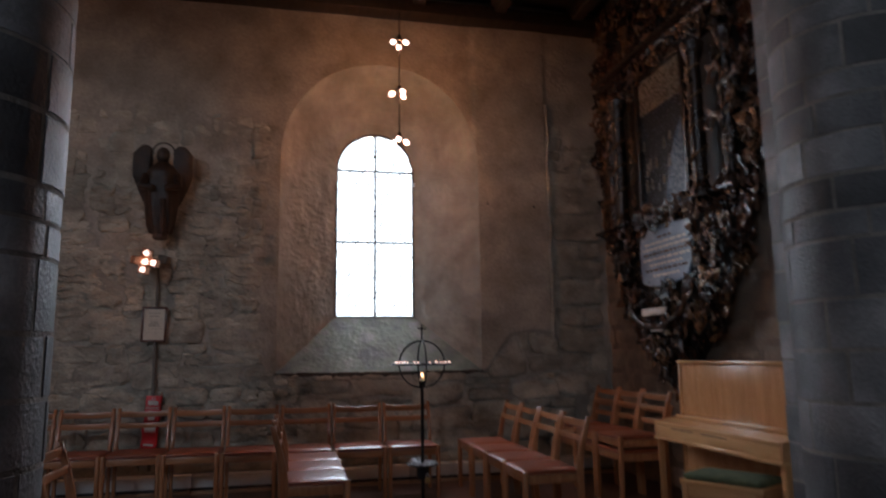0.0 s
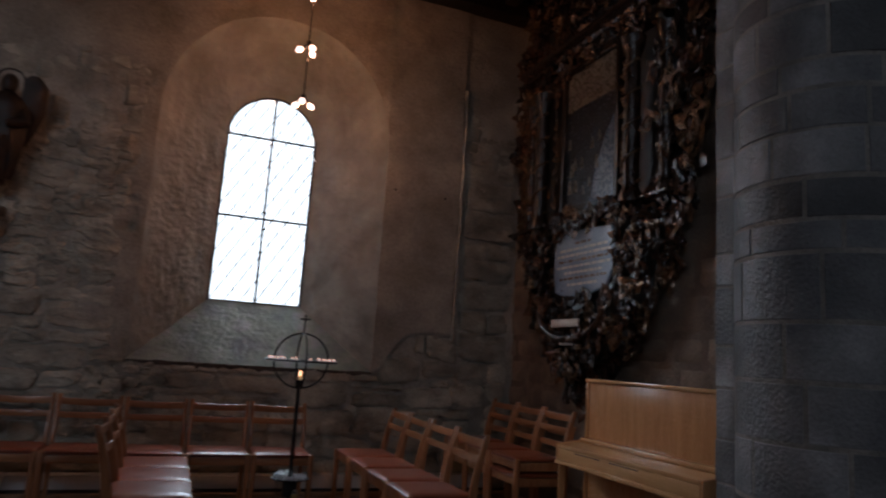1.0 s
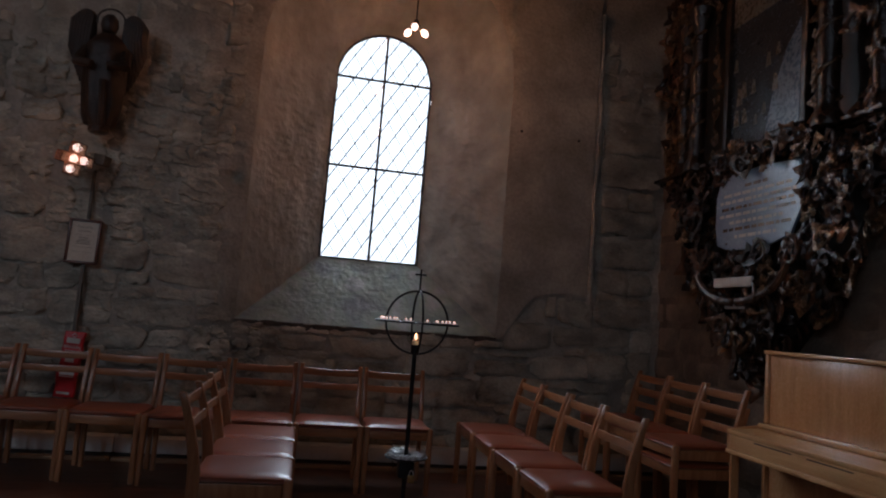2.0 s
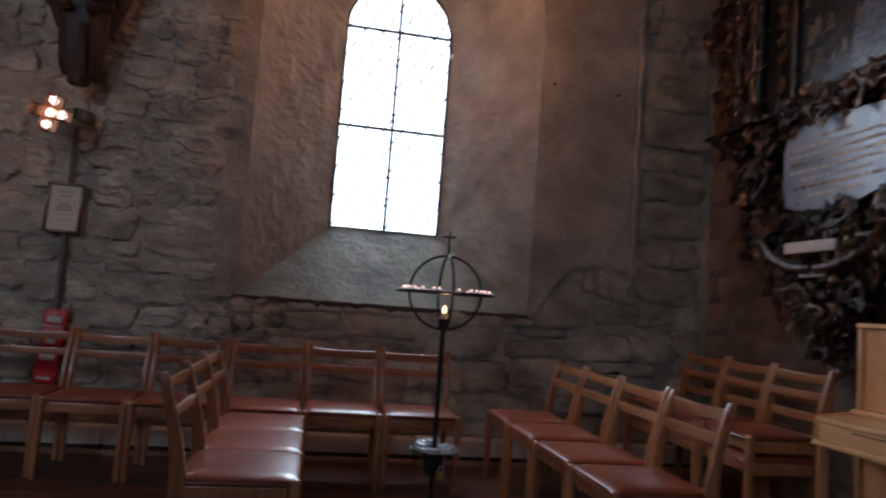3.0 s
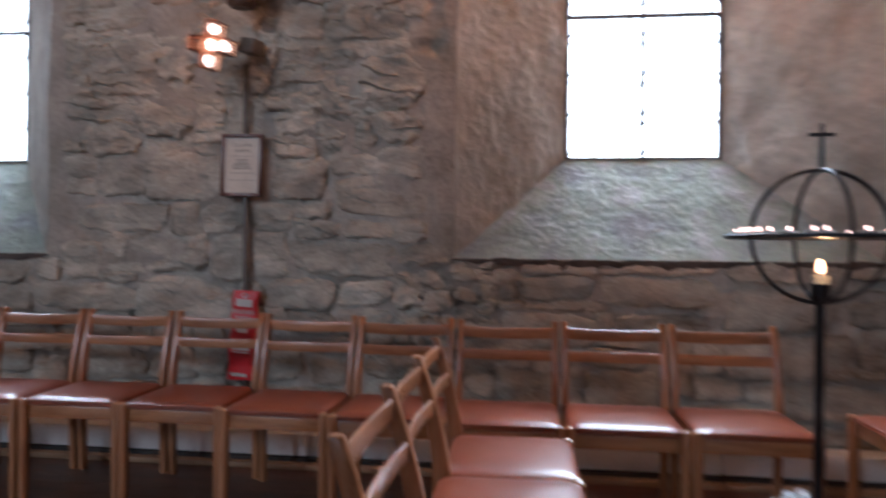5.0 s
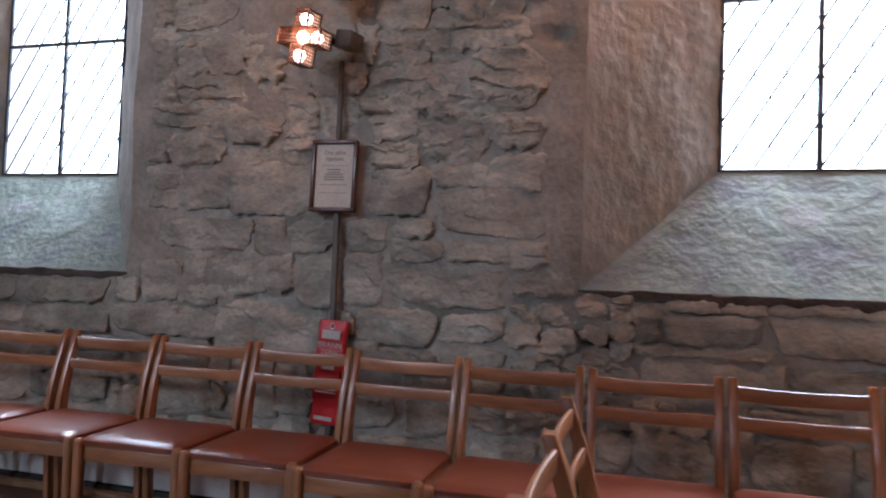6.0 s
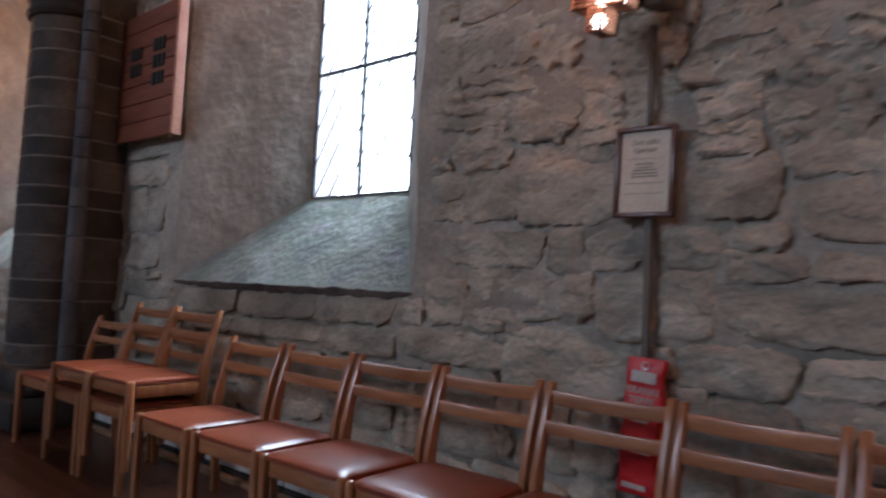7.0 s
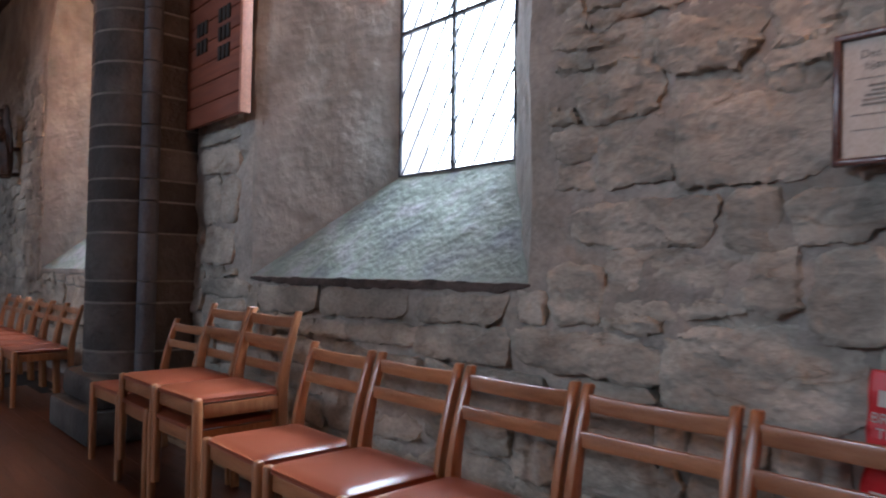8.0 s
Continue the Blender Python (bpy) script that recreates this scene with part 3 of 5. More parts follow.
def make_chair(m):
    """Beech stacking chair, 0.81 m high, that faces -y, with its seat 0.45 m up."""
    c = thing("stacking_chair", m, "oiled beech stacking chair with a red-brown padded seat", "chair")
    hw = 0.232
    for s in (-1, 1):
        part("leg", loft([[(s * (hw - 0.012) + px * g, -0.217 + py * g, z) for px, py in rounded(0.040, 0.042, 0.015, 3)] for z, g in ((0, 0.9), (0.2, 1), (0.441, 1), (0.450, 0.85), (0.455, 0.5))], caps=True), M_CHAIR, c)
        # back leg and post in one sweep
        loops = []
        for k in range(15):
            z = 0.81 * k / 14
            if z < 0.42:
                y = 0.215 - 0.02 * (z / 0.42)
            else:
                u = (z - 0.42) / 0.39
                y = 0.195 + 0.085 * u ** 1.6
            wide = 0.046 + 0.012 * math.exp(-((z - 0.42) / 0.13) ** 2) - 0.012 * max(0, (z - 0.6) / 0.21)
            loops.append([(s * (hw - 0.013) + px, y + py, z) for px, py in rounded(0.032, wide, 0.010, 2)])
        top = [(x * 1.0, y, z) for x, y, z in loops[-1]]
        cx, cy = sum(p[0] for p in top) / len(top), sum(p[1] for p in top) / len(top)
        loops.append([(cx + (x - cx) * 0.75, cy + (y - cy) * 0.75, z + 0.006) for x, y, z in top])
        part("leg", loft(loops, caps=True), M_CHAIR, c)
        part("side_rail", box((s * (hw - 0.013) - 0.011, -0.19, 0.362), (s * (hw - 0.013) + 0.010, 0.19, 0.425), 0.004), M_CHAIR, c)
    part("front_rail", box((-hw + 0.03, -0.215, 0.368), (hw - 0.03, -0.193, 0.425), 0.004), M_CHAIR_H, c)
    part("rear_rail", box((-hw + 0.03, 0.18, 0.375), (hw - 0.03, 0.20, 0.42), 0.004), M_CHAIR_H, c)
    for z, dy, tall in ((0.765, 0.262, 0.052), (0.665, 0.226, 0.048)):
        loops = []
        for k in range(13):
            x = (-1 + k / 6) * (hw - 0.024)
            bow = 0.020 * (1 - (x / hw) ** 2)
            dip = 0.010 * (1 - (x / hw) ** 2) if z > 0.7 else 0.006 * (1 - (x / hw) ** 2)
            loops.append([(x, dy + bow + a, z - dip + b) for a, b in rounded(0.015, tall, 0.006, 2)])
        part("back_slat", loft(loops, caps=True), M_CHAIR_H, c)
    # padded seat, domed, with a seam round its edge
    loops = []
    for grow, z in ((-0.012, 0.427), (0.0, 0.431), (0.003, 0.440), (0.001, 0.449), (-0.012, 0.4575), (-0.05, 0.463), (-0.11, 0.467), (-0.17, 0.468)):
        loops.append([(x, y - 0.012, z) for x, y in rounded(0.445 + 2 * grow, 0.425 + 2 * grow, max(0.02, 0.045 + grow * 0.2), 5)])
    seat = part("seat", loft(loops, caps=True), M_LEATHER, c, "red-brown leatherette seat pad")
    part("seat_piping", tube([(x, y - 0.012, 0.434) for x, y in rounded(0.449, 0.429, 0.045, 5)], 0.0035, 5, closed=True), M_LEATHER, seat)
    return c


FIRST = make_chair(pose(0, 0, 0))
used = False


def chair(x, y, turn, z=0.0, group="chairs along the wall", label=""):
    """Puts a chair whose post tops stand at x, y."""
    global used
    t = radians(turn)
    m = pose(x + 0.27 * math.sin(t), y - 0.27 * math.cos(t), z, 0, 0, turn)
    if used:
        c = copy_thing(FIRST, m)
    else:
        c, used = FIRST, True
        c.matrix_world = m
    tagged(c, label or "oiled beech stacking chair with a red-brown padded seat", "chair", group)
    return c


rng = random.Random(4)
# row along the wall, facing the room
edges_x = [1.362, 0.877, 0.395, -0.092, -0.578, -1.062, -1.555, -2.045, -2.535, -3.05, -3.55]
for a, b in zip(edges_x, edges_x[1:]):
    x = (a + b) / 2
    chair(x, 6.785 + 0.13 * min(1, max(0, (0.2 - x) / 1.6)), rng.uniform(-1.2, 1.2), group="chairs along the stone wall")
# row with its backs to the west
for y in (5.90, 5.437, 4.977):
    chair(-0.098, y, 90 + rng.uniform(-1, 1), group="chairs facing the candle stand")
# row with its backs to the east
for k, y in enumerate((6.465, 5.965, 5.445, 4.935)):
    chair(2.122 - 0.006 * k, y, -90 + rng.uniform(-1, 1), group="chairs in front of the corner")
# stacks of two in the corner
for y in (6.62, 6.14, 5.66):
    for z in (0, 0.115):
        chair(3.2, y, -90 + rng.uniform(-1.5, 1.5), z, "stacked chairs in the corner", "beech chair with red-brown seat, stacked two high")
# stacks of two and single chairs by the wall pier
for x in (-3.95, -4.44):
    for z in (0, 0.125):
        chair(x - (0.05 if not z else 0), 6.95, rng.uniform(-1.5, 1.5), z, "stacked chairs by the pier", "beech chair with red-brown seat, stacked two high")
chair(-5.05, 6.98, 2, group="stacked chairs by the pier", label="beech chair with red-brown seat beside the stone pier")
for k in range(6):
    chair(-7.45 - 0.5 * k, 6.93, rng.uniform(-1.5, 1.5), group="chairs beyond the pier")
chair(-1.25, 4.10, 90, group="chairs facing the candle stand", label="oiled beech chair with a red-brown seat beside the column")

# ---- floor ----
slab("floor_nave", (WEST, SOUTH, -0.1), (EAST + 0.4, 1.4, 0.0), M_FLOOR, "dark varnished nave floor", "floor")
aisle_floor = slab("floor", (WEST, 1.4, -0.1), (EAST + 0.4, 7.4, -0.012), M_BLACK, "dark red-brown varnished plank floor", "floor")

# daylight haze beyond the windows
sky_m = glow("overcast_sky_backdrop", (0.95, 0.98, 1.0), 3.3, (0.0, 0.0, 0.0))
bm = bmesh.new()
bm.faces.new([bm.verts.new(p) for p in ((-24, 11, -2), (16, 11, -2), (16, 11, 14), (-24, 11, 14))])
tagged(part("backdrop", bm, sky_m), "blank white overcast sky outside the windows", "sky", kind="structure")


# ---- columns of the arcade ----
def block_arc(r, a0, a1, z0, z1, seg=5):
    """One curved ashlar with softened edges."""
    loops = []
    g = 0.006
    for rr, ins in ((r - 0.05, 0.0), (r - 0.008, 0.0), (r, g)):
        da = ins / r
        lo, hi = [], []
        for k in range(seg + 1):
            a = a0 + da + (a1 - a0 - 2 * da) * k / seg
            lo.append((rr * math.cos(a), rr * math.sin(a), z0 + ins))
            hi.append((rr * math.cos(a), rr * math.sin(a), z1 - ins))
        loops.append(lo + hi[::-1])
    bm = loft(loops)
    top = [v for v in bm.verts][-2 * (seg + 1):]
    for k in range(seg):
        bm.faces.new((top[k], top[k + 1], top[2 * seg - k], top[2 * seg + 1 - k]))
    bmesh.ops.recalc_face_normals(bm, faces=list(bm.faces))
    return bm


def round_column(x, y, r, top, seed, material, parts=7):
    rnd = random.Random(seed)
    col = thing("stone_column", pose(x, y, 0), "round column of grey soapstone blocks with pale joints", "column", "columns of the arcade", "structure")
    part("core", lathe([(r + 0.002, 0), (r + 0.002, top)], 72), M_JOINT, col)
    part("plinth", lathe([(r + 0.16, 0), (r + 0.16, 0.16), (r + 0.13, 0.2), (r + 0.05, 0.27), (r + 0.01, 0.3)], 40), M_ASHLAR, col)
    part("capital", lathe([(r, top - 0.34), (r + 0.03, top - 0.32), (r + 0.03, top - 0.28), (r + 0.08, top - 0.1), (r + 0.18, top - 0.04), (r + 0.18, top)], 40), M_ASHLAR, col)
    z = 0.3
    while z < top - 0.36:
        h = min(rnd.choice((0.14, 0.18, 0.21, 0.25, 0.29)), top - 0.34 - z)
        a = rnd.uniform(0, math.tau)
        cuts = [a]
        for k in range(parts):
            cuts.append(cuts[-1] + math.tau / parts * rnd.uniform(0.8, 1.2))
        cuts[-1] = a + math.tau
        for a0, a1 in zip(cuts, cuts[1:]):
            if a1 - a0 < 0.1:
                continue
            part("ashlar_block", block_arc(r + rnd.uniform(0.003, 0.007), a0 + rnd.uniform(0.006, 0.018), a1 - rnd.uniform(0.006, 0.018), z + rnd.uniform(0.003, 0.009), z + h - rnd.uniform(0.003, 0.009), 8), material, col)
        z += h
    return col


round_column(-1.37, 2.96, 0.43, 3.95, 3, M_ASHLAR)
round_column(2.98, 2.95, 0.42, 3.95, 8, M_ASHLAR)
round_column(-5.69, 2.96, 0.43, 3.95, 5, M_ASHLAR)
round_column(-10.02, 2.96, 0.43, 3.95, 6, M_ASHLAR)

# square respond behind the east column
pier = thing("stone_pier", pose(0, 0, 0), "square pier of grey ashlar blocks behind the column", "pier", kind="structure")
part("core", box((2.789, 2.96, 0), (3.9, 3.482, 3.95), 0), M_JOINT, pier)
rnd = random.Random(12)
z = 0.0
while z < 3.75:
    h = rnd.choice((0.17, 0.21, 0.25, 0.3))
    cut = rnd.uniform(3.05, 3.35)
    for a, b in ((2.785 + rnd.uniform(-0.003, 0.003), cut - 0.005), (cut + 0.005, 3.6)):
        part("ashlar_block", box((a, 2.97, z + 0.004), (b, 3.487 + rnd.uniform(-0.004, 0.004), z + h - 0.004), 0.006, 1), M_ASHLAR, pier)
    z += h
part("impost", box((2.72, 2.9, z), (3.6, 3.55, 3.95), 0.02), M_ASHLAR, pier)

# ---- east wall of coursed tan stone ----
east = slab("wall_east", (EAST, 2.96, -0.1), (EAST + 0.4, 8.0, 5.6), M_TAN_JOINT, "coursed tan stone wall behind the carved memorial")
rnd = random.Random(21)
z = 0.0
while z < 5.1:
    h = rnd.uniform(0.2, 0.34)
    y = 3.3 + rnd.uniform(-0.3, 0)
    while y < 7.3:
        w = rnd.uniform(0.3, 0.7)
        y1 = min(y + w, 7.32)
        if y1 - y > 0.1:
            b = bmesh.new()
            nx, nz = 7, 4
            grid = []
            for j in range(nz + 1):
                row = []
                for i in range(nx + 1):
                    u, v = -1 + 2 * i / nx, -1 + 2 * j / nz
                    e = max(abs(u), abs(v))
                    dep = 0.016 * (1 - e ** 6) + 0.007 * n3(y + u * w, z + v * h, 5, 6) + rnd.uniform(0, 0.003) - (0.012 if e > 0.99 else 0)
                    row.append(b.verts.new((-dep, u * ((y1 - y) / 2 - 0.006) + 0.012 * n3(u, v, z * 3 + y), v * (h / 2 - 0.006) + 0.01 * n3(u, z, y * 3 + v))))
                grid.append(row)
            for j in range(nz):
                for i in range(nx):
                    b.faces.new((grid[j][i], grid[j + 1][i], grid[j + 1][i + 1], grid[j][i + 1]))
            st = part("stone", b, M_TAN, east)
            st.location = (EAST, (y + y1) / 2, z + h / 2)
        y = y1
    z += h

# ---- wall pier between the bays ----
wp = thing("wall_pier", pose(0, 0, 0), "dark stone wall pier with a round shaft and a blue-grey corner shaft", "pier", kind="structure")
part("core", box((-6.3, 6.933, 0), (-5.623, 7.3, 5.2), 0), M_JOINT, wp)
rnd = random.Random(31)
z = 0.42
while z < 5.15:
    h = rnd.choice((0.15, 0.22, 0.28, 0.33))
    h = min(h, 5.2 - z)
    part("ashlar_block", box((-6.3, 6.93, z + 0.004), (-5.62, 7.26, z + h - 0.004), 0.006, 1), M_ASHLAR_DARK, wp)
    b = block_arc(0.30, math.pi, math.tau + 0.35, z + 0.004, z + h - 0.004, 14)
    bmesh.ops.translate(b, verts=list(b.verts), vec=(-5.97, 6.92, 0))
    part("ashlar_block", b, M_ASHLAR_DARK, wp)
    b = lathe([(0.058, z + 0.003), (0.062, z + 0.006), (0.062, z + h - 0.006), (0.058, z + h - 0.003)], 14, (-5.62, 6.905, 0))
    part("corner_shaft", b, M_SHAFT, wp)
    z += h
part("capital", lathe([(0.30, 3.04), (0.325, 3.05), (0.34, 3.08), (0.33, 3.11), (0.315, 3.13), (0.37, 3.26), (0.43, 3.34), (0.45, 3.36), (0.45, 3.46), (0.30, 3.5)], 32, (-5.97, 6.92, 0)), M_ASHLAR_DARK, wp)
part("core_shaft", lathe([(0.2965, 0.3), (0.2965, 5.2)], 28, (-5.97, 6.92, 0)), M_JOINT, wp)
part("plinth", box((-6.42, 6.52, 0), (-5.50, 7.28, 0.22), 0.03), M_ASHLAR_DARK, wp)
part("plinth", box((-6.36, 6.58, 0.22), (-5.54, 7.28, 0.42), 0.05), M_ASHLAR_DARK, wp)


# ---- piano ----
pn = thing("upright_piano", pose(0, 0, 0), "light oak upright piano with its lid closed, against the stone wall", "piano")
Y0, Y1 = 3.72, 5.23
part("upper_panel", box((3.185, Y0 + 0.03, 0.70), (3.21, Y1 - 0.03, 1.172), 0.003), M_PIANO, pn)
part("body", box((3.21, Y0 + 0.01, 0.02), (3.50, Y1 - 0.01, 1.172), 0.004), M_PIANO, pn)
part("top_lid", box((3.165, Y0 - 0.005, 1.174), (3.52, Y1 + 0.005, 1.198), 0.005), M_PIANO_LIT, pn)
for a, b in ((Y0, Y0 + 0.028), (Y1 - 0.028, Y1)):
    part("side_panel", box((3.17, a, 0.02), (3.51, b, 1.172), 0.004), M_PIANO, pn)
    part("cheek", prism([(2.925, 0.60), (3.17, 0.60), (3.17, 0.752), (2.925, 0.716)], a + 0.002, b + 0.002, 0.006), M_PIANO, pn)
    part("leg", box((2.945, a + 0.004, 0.0), (2.998, b + 0.028 if a == Y0 else b - 0.004, 0.60), 0.006), M_PIANO, pn)
part("key_bed", box((2.915, Y0, 0.575), (3.19, Y1, 0.602), 0.005), M_PIANO_LIT, pn)
slip = part("key_slip", box((2.925, Y0 + 0.03, 0.603), (2.942, Y1 - 0.03, 0.688), 0.004), M_PIANO_LIT, pn)
for ya in (4.83, 4.42):
    part("lid_slot", box((2.9235, ya - 0.15, 0.672), (2.9265, ya + 0.15, 0.678), 0), M_BLACK, slip, "dark finger slot")
fall = part("fallboard", prism([(2.928, 0.690), (3.11, 0.712), (3.11, 0.735), (2.928, 0.711)], Y0 + 0.03, Y1 - 0.03, 0.005), M_PIANO_LIT, pn, "closed oak key lid")
part("fallboard_lip", box((2.918, Y0 + 0.03, 0.690), (2.932, Y1 - 0.03, 0.716), 0.005), M_PIANO_LIT, fall)
part("music_ledge", box((3.105, Y0 + 0.03, 0.735), (3.186, Y1 - 0.03, 0.765), 0.01), M_PIANO_LIT, pn)
part("lower_panel", box((3.19, Y0 + 0.03, 0.1), (3.205, Y1 - 0.03, 0.573), 0.003), M_PIANO, pn)

st = thing("piano_stool", pose(2.84, 4.11, 0, 0, 0, 28), "light oak piano stool with a dark green cushion", "stool")
for sx in (-1, 1):
    for sy in (-1, 1):
        part("leg", box((sx * 0.15 - 0.02, sy * 0.25 - 0.02, 0), (sx * 0.15 + 0.02, sy * 0.25 + 0.02, 0.40), 0.004), M_PIANO, st)
    part("rail", box((sx * 0.15 - 0.012, -0.23, 0.32), (sx * 0.15 + 0.012, 0.23, 0.40), 0.004), M_PIANO_LIT, st)
    part("rail", box((-0.13, sx * 0.25 - 0.012, 0.32), (0.13, sx * 0.25 + 0.012, 0.40), 0.004), M_PIANO_LIT, st)
part("seat_frame", box((-0.18, -0.28, 0.402), (0.18, 0.28, 0.435), 0.006), M_PIANO_LIT, st)
part("cushion", loft([[(x, y, zz) for x, y in rounded(0.34 + 2 * g, 0.54 + 2 * g, 0.04)] for g, zz in ((-0.01, 0.436), (0.0, 0.445), (0.0, 0.462), (-0.012, 0.474), (-0.06, 0.482))], caps=True), M_GREEN, st, "dark green cloth cushion")

# ---- things on the north wall ----
# bracket lamp in the shape of a cross
cl = thing("cross_lamp", pose(-1.385, 6.95, 2.188, 0, 10, -14), "lit cross-shaped bracket lamp of pierced copper and amber glass", "wall lamp")
M_PIERCED = mat("pierced_copper", (0.06, 0.028, 0.017), (0.14, 0.07, 0.045), 20, 0.4, 0.4, 90, metal=0.8)
M_AMBER = glow("lit_amber_glass", (1.0, 0.52, 0.28), 0.4, (0.12, 0.05, 0.022))
arm, half = 0.037, 0.122
CROSS = [(-arm, -half), (arm, -half), (arm, -arm), (half, -arm), (half, arm), (arm, arm), (arm, half), (-arm, half), (-arm, arm), (-half, arm), (-half, -arm), (-arm, -arm)]
part("glass_body", prism([(x * 0.97, zz * 0.97) for x, zz in CROSS], 0.022, 0.036), M_AMBER, cl, "glowing amber glass")
for yy in (-0.041, 0.041):
    bm = bmesh.new()
    for i in range(-9, 10):
        for j in range(-9, 10):
            for dx, dz in ((1, 0), (0, 1)):
                u0, v0 = (i + 0.5 * (j % 2)) * 0.0150, j * 0.0150
                mx, mz = u0 + dx * 0.0075, v0 + dz * 0.0075
                if (abs(mx) < arm and abs(mz) < half) or (abs(mz) < arm and abs(mx) < half):
                    box((mx - (0.0085 if dx else 0.0024), yy - 0.002, mz - (0.0085 if dz else 0.0024)), (mx + (0.0085 if dx else 0.0024), yy + 0.002, mz + (0.0085 if dz else 0.0024)), 0, 1, bm)
    part("pierced_plate", bm, M_PIERCED, cl, "pierced copper plate")
bm = bmesh.new()
for (xa, za), (xb, zb) in zip(CROSS, CROSS[1:] + CROSS[:1]):
    n = max(3, round(math.hypot(xb - xa, zb - za) / 0.015))
    for k in range(n):
        px, pz = xa + (xb - xa) * (k + 0.5) / n, za + (zb - za) * (k + 0.5) / n
        box((px - 0.0024, -0.041, pz - 0.0024), (px + 0.0024, 0.041, pz + 0.0024), 0, 1, bm)
    for yy in (-0.024, -0.008, 0.008, 0.024):
        tube([(xa, yy, za), (xb, yy, zb)], 0.0024, 4, bm=bm)
part("pierced_side", bm, M_PIERCED, cl, "pierced copper side strips")
part("rim", tube([(x, -0.041, zz) for x, zz in CROSS], 0.005, 5, closed=True), M_PIERCED, cl)
part("rim", tube([(x, 0.041, zz) for x, zz in CROSS], 0.005, 5, closed=True), M_PIERCED, cl)
for bx, bz in ((0, 0.085), (0, 0), (0.082, 0.0), (-0.005, -0.08)):
    part("bulb", lathe([(0.004, -0.030), (0.022, -0.022), (0.031, 0), (0.022, 0.022), (0.004, 0.030)], 12, (bx, -0.013, bz)), M_BULB, cl, "bright bulb glow behind the glass")
part("arm", box((-0.015, 0.04, 0.03), (0.015, 0.26, 0.06), 0.004), M_IRON, cl)
part("wall_box", box((0.03, 0.16, 0.02), (0.12, 0.27, 0.10), 0.008), M_CONDUIT, cl, "grey junction box")
lamp("cross_lamp_light", "POINT", pose(-1.43, 6.84, 2.2), 2.1, WARM, 0.06)

cd = thing("cable_conduit", pose(0, 0, 0), "thin grey cable conduit running down the stone wall", "conduit", kind="structure")
part("pipe", box((-1.318, 7.183, 0.2), (-1.29, 7.214, 1.42), 0.006), M_CONDUIT, cd)
part("pipe", box((-1.322, 7.183, 1.776), (-1.30, 7.214, 2.16), 0.006), M_CONDUIT, cd)

# framed notice
fn = thing("framed_notice", pose(-1.322, 7.188, 1.598, -1.5, 0.6, 0), "cream notice in a dark mahogany frame on the stone wall", "picture frame")
W2, H2 = 0.117, 0.173
part("notice_sheet", box((-W2 + 0.012, -0.006, -H2 + 0.012), (W2 - 0.012, 0.008, H2 - 0.012), 0), M_PAPER, fn, "cream paper sheet")
for lo, hi in (((-W2, -0.018, -H2), (-W2 + 0.019, 0.012, H2)), ((W2 - 0.019, -0.018, -H2), (W2, 0.012, H2))):
    part("frame_side", box(lo, hi, 0.005), M_FRAME, fn)
for lo, hi in (((-W2, -0.019, -H2), (W2, 0.012, -H2 + 0.019)), ((-W2, -0.019, H2 - 0.019), (W2, 0.012, H2))):
    part("frame_rail", box(lo, hi, 0.005), M_FRAME, fn)
part("gilt_slip", tube([(x, -0.0075, zz) for x, zz in ((-W2 + 0.02, -H2 + 0.02), (W2 - 0.02, -H2 + 0.02), (W2 - 0.02, H2 - 0.02), (-W2 + 0.02, H2 - 0.02))], 0.0022, 4, closed=True), M_GILT, fn)
for words, zz, size in (("Det stille", 0.112, 0.030), ("hj\u00f8rnet", 0.082, 0.030)):
    b = lettering(words, size)
    bmesh.ops.transform(b, matrix=pose(0, -0.0072, zz, 90, 0, 0), verts=list(b.verts))
    letters(b, "title_letter", M_INK, fn)
for wide, zz, tall in ((0.068, 0.050, 0.0015), (0.035, 0.030, 0.006), (0.03, 0.017, 0.005), (0.045, 0.006, 0.006), (0.05, -0.006, 0.006), (0.052, -0.018, 0.006), (0.075, -0.043, 0.0025), (0.075, -0.082, 0.002)):
    part("text_line", box((-wide, -0.0075, zz - tall / 2), (wide, -0.0055, zz + tall / 2), 0), M_INK, fn)

# fire blanket sleeve
fb = thing("fire_blanket", pose(-1.346, 7.18, 0.0, 0, 4, 0), "red fire blanket sleeve with white labels, hung on the wall", "fire blanket")
loops = []
for k in range(17):
    zz = 0.42 + 0.49 * k / 16
    thick = 0.016 + 0.012 * math.sin(math.pi * k / 16) + 0.004 * math.sin(k * 1.9)
    wide = 0.072 + 0.003 * math.sin(k * 1.3)
    loops.append([(0.004 * math.sin(k * 0.8) + x, y, zz + 0.006 * math.sin(x * 40)) for x, y in rounded(2 * wide, 2 * thick, min(0.014, thick * 0.9), 3)])
part("sleeve", loft(loops, caps=True), M_RED, fb)
for zz, tall, wide in ((0.845, 0.04, 0.046), (0.705, 0.045, 0.03), (0.60, 0.03, 0.05), (0.575, 0.006, 0.05), (0.452, 0.018, 0.045)):
    part("label", box((-wide, -0.0335, zz - tall / 2), (wide, -0.03, zz + tall / 2), 0), M_PALE, fb, "white printed label")
for words, zz in (("BRANN", 0.795), ("TEPPE", 0.758)):
    b = lettering(words, 0.036, 0.001)
    bmesh.ops.transform(b, matrix=pose(0, -0.0325, zz, 90, 0, 0), verts=list(b.verts))
    letters(b, "label_letter", M_PALE, fb, "white letter")
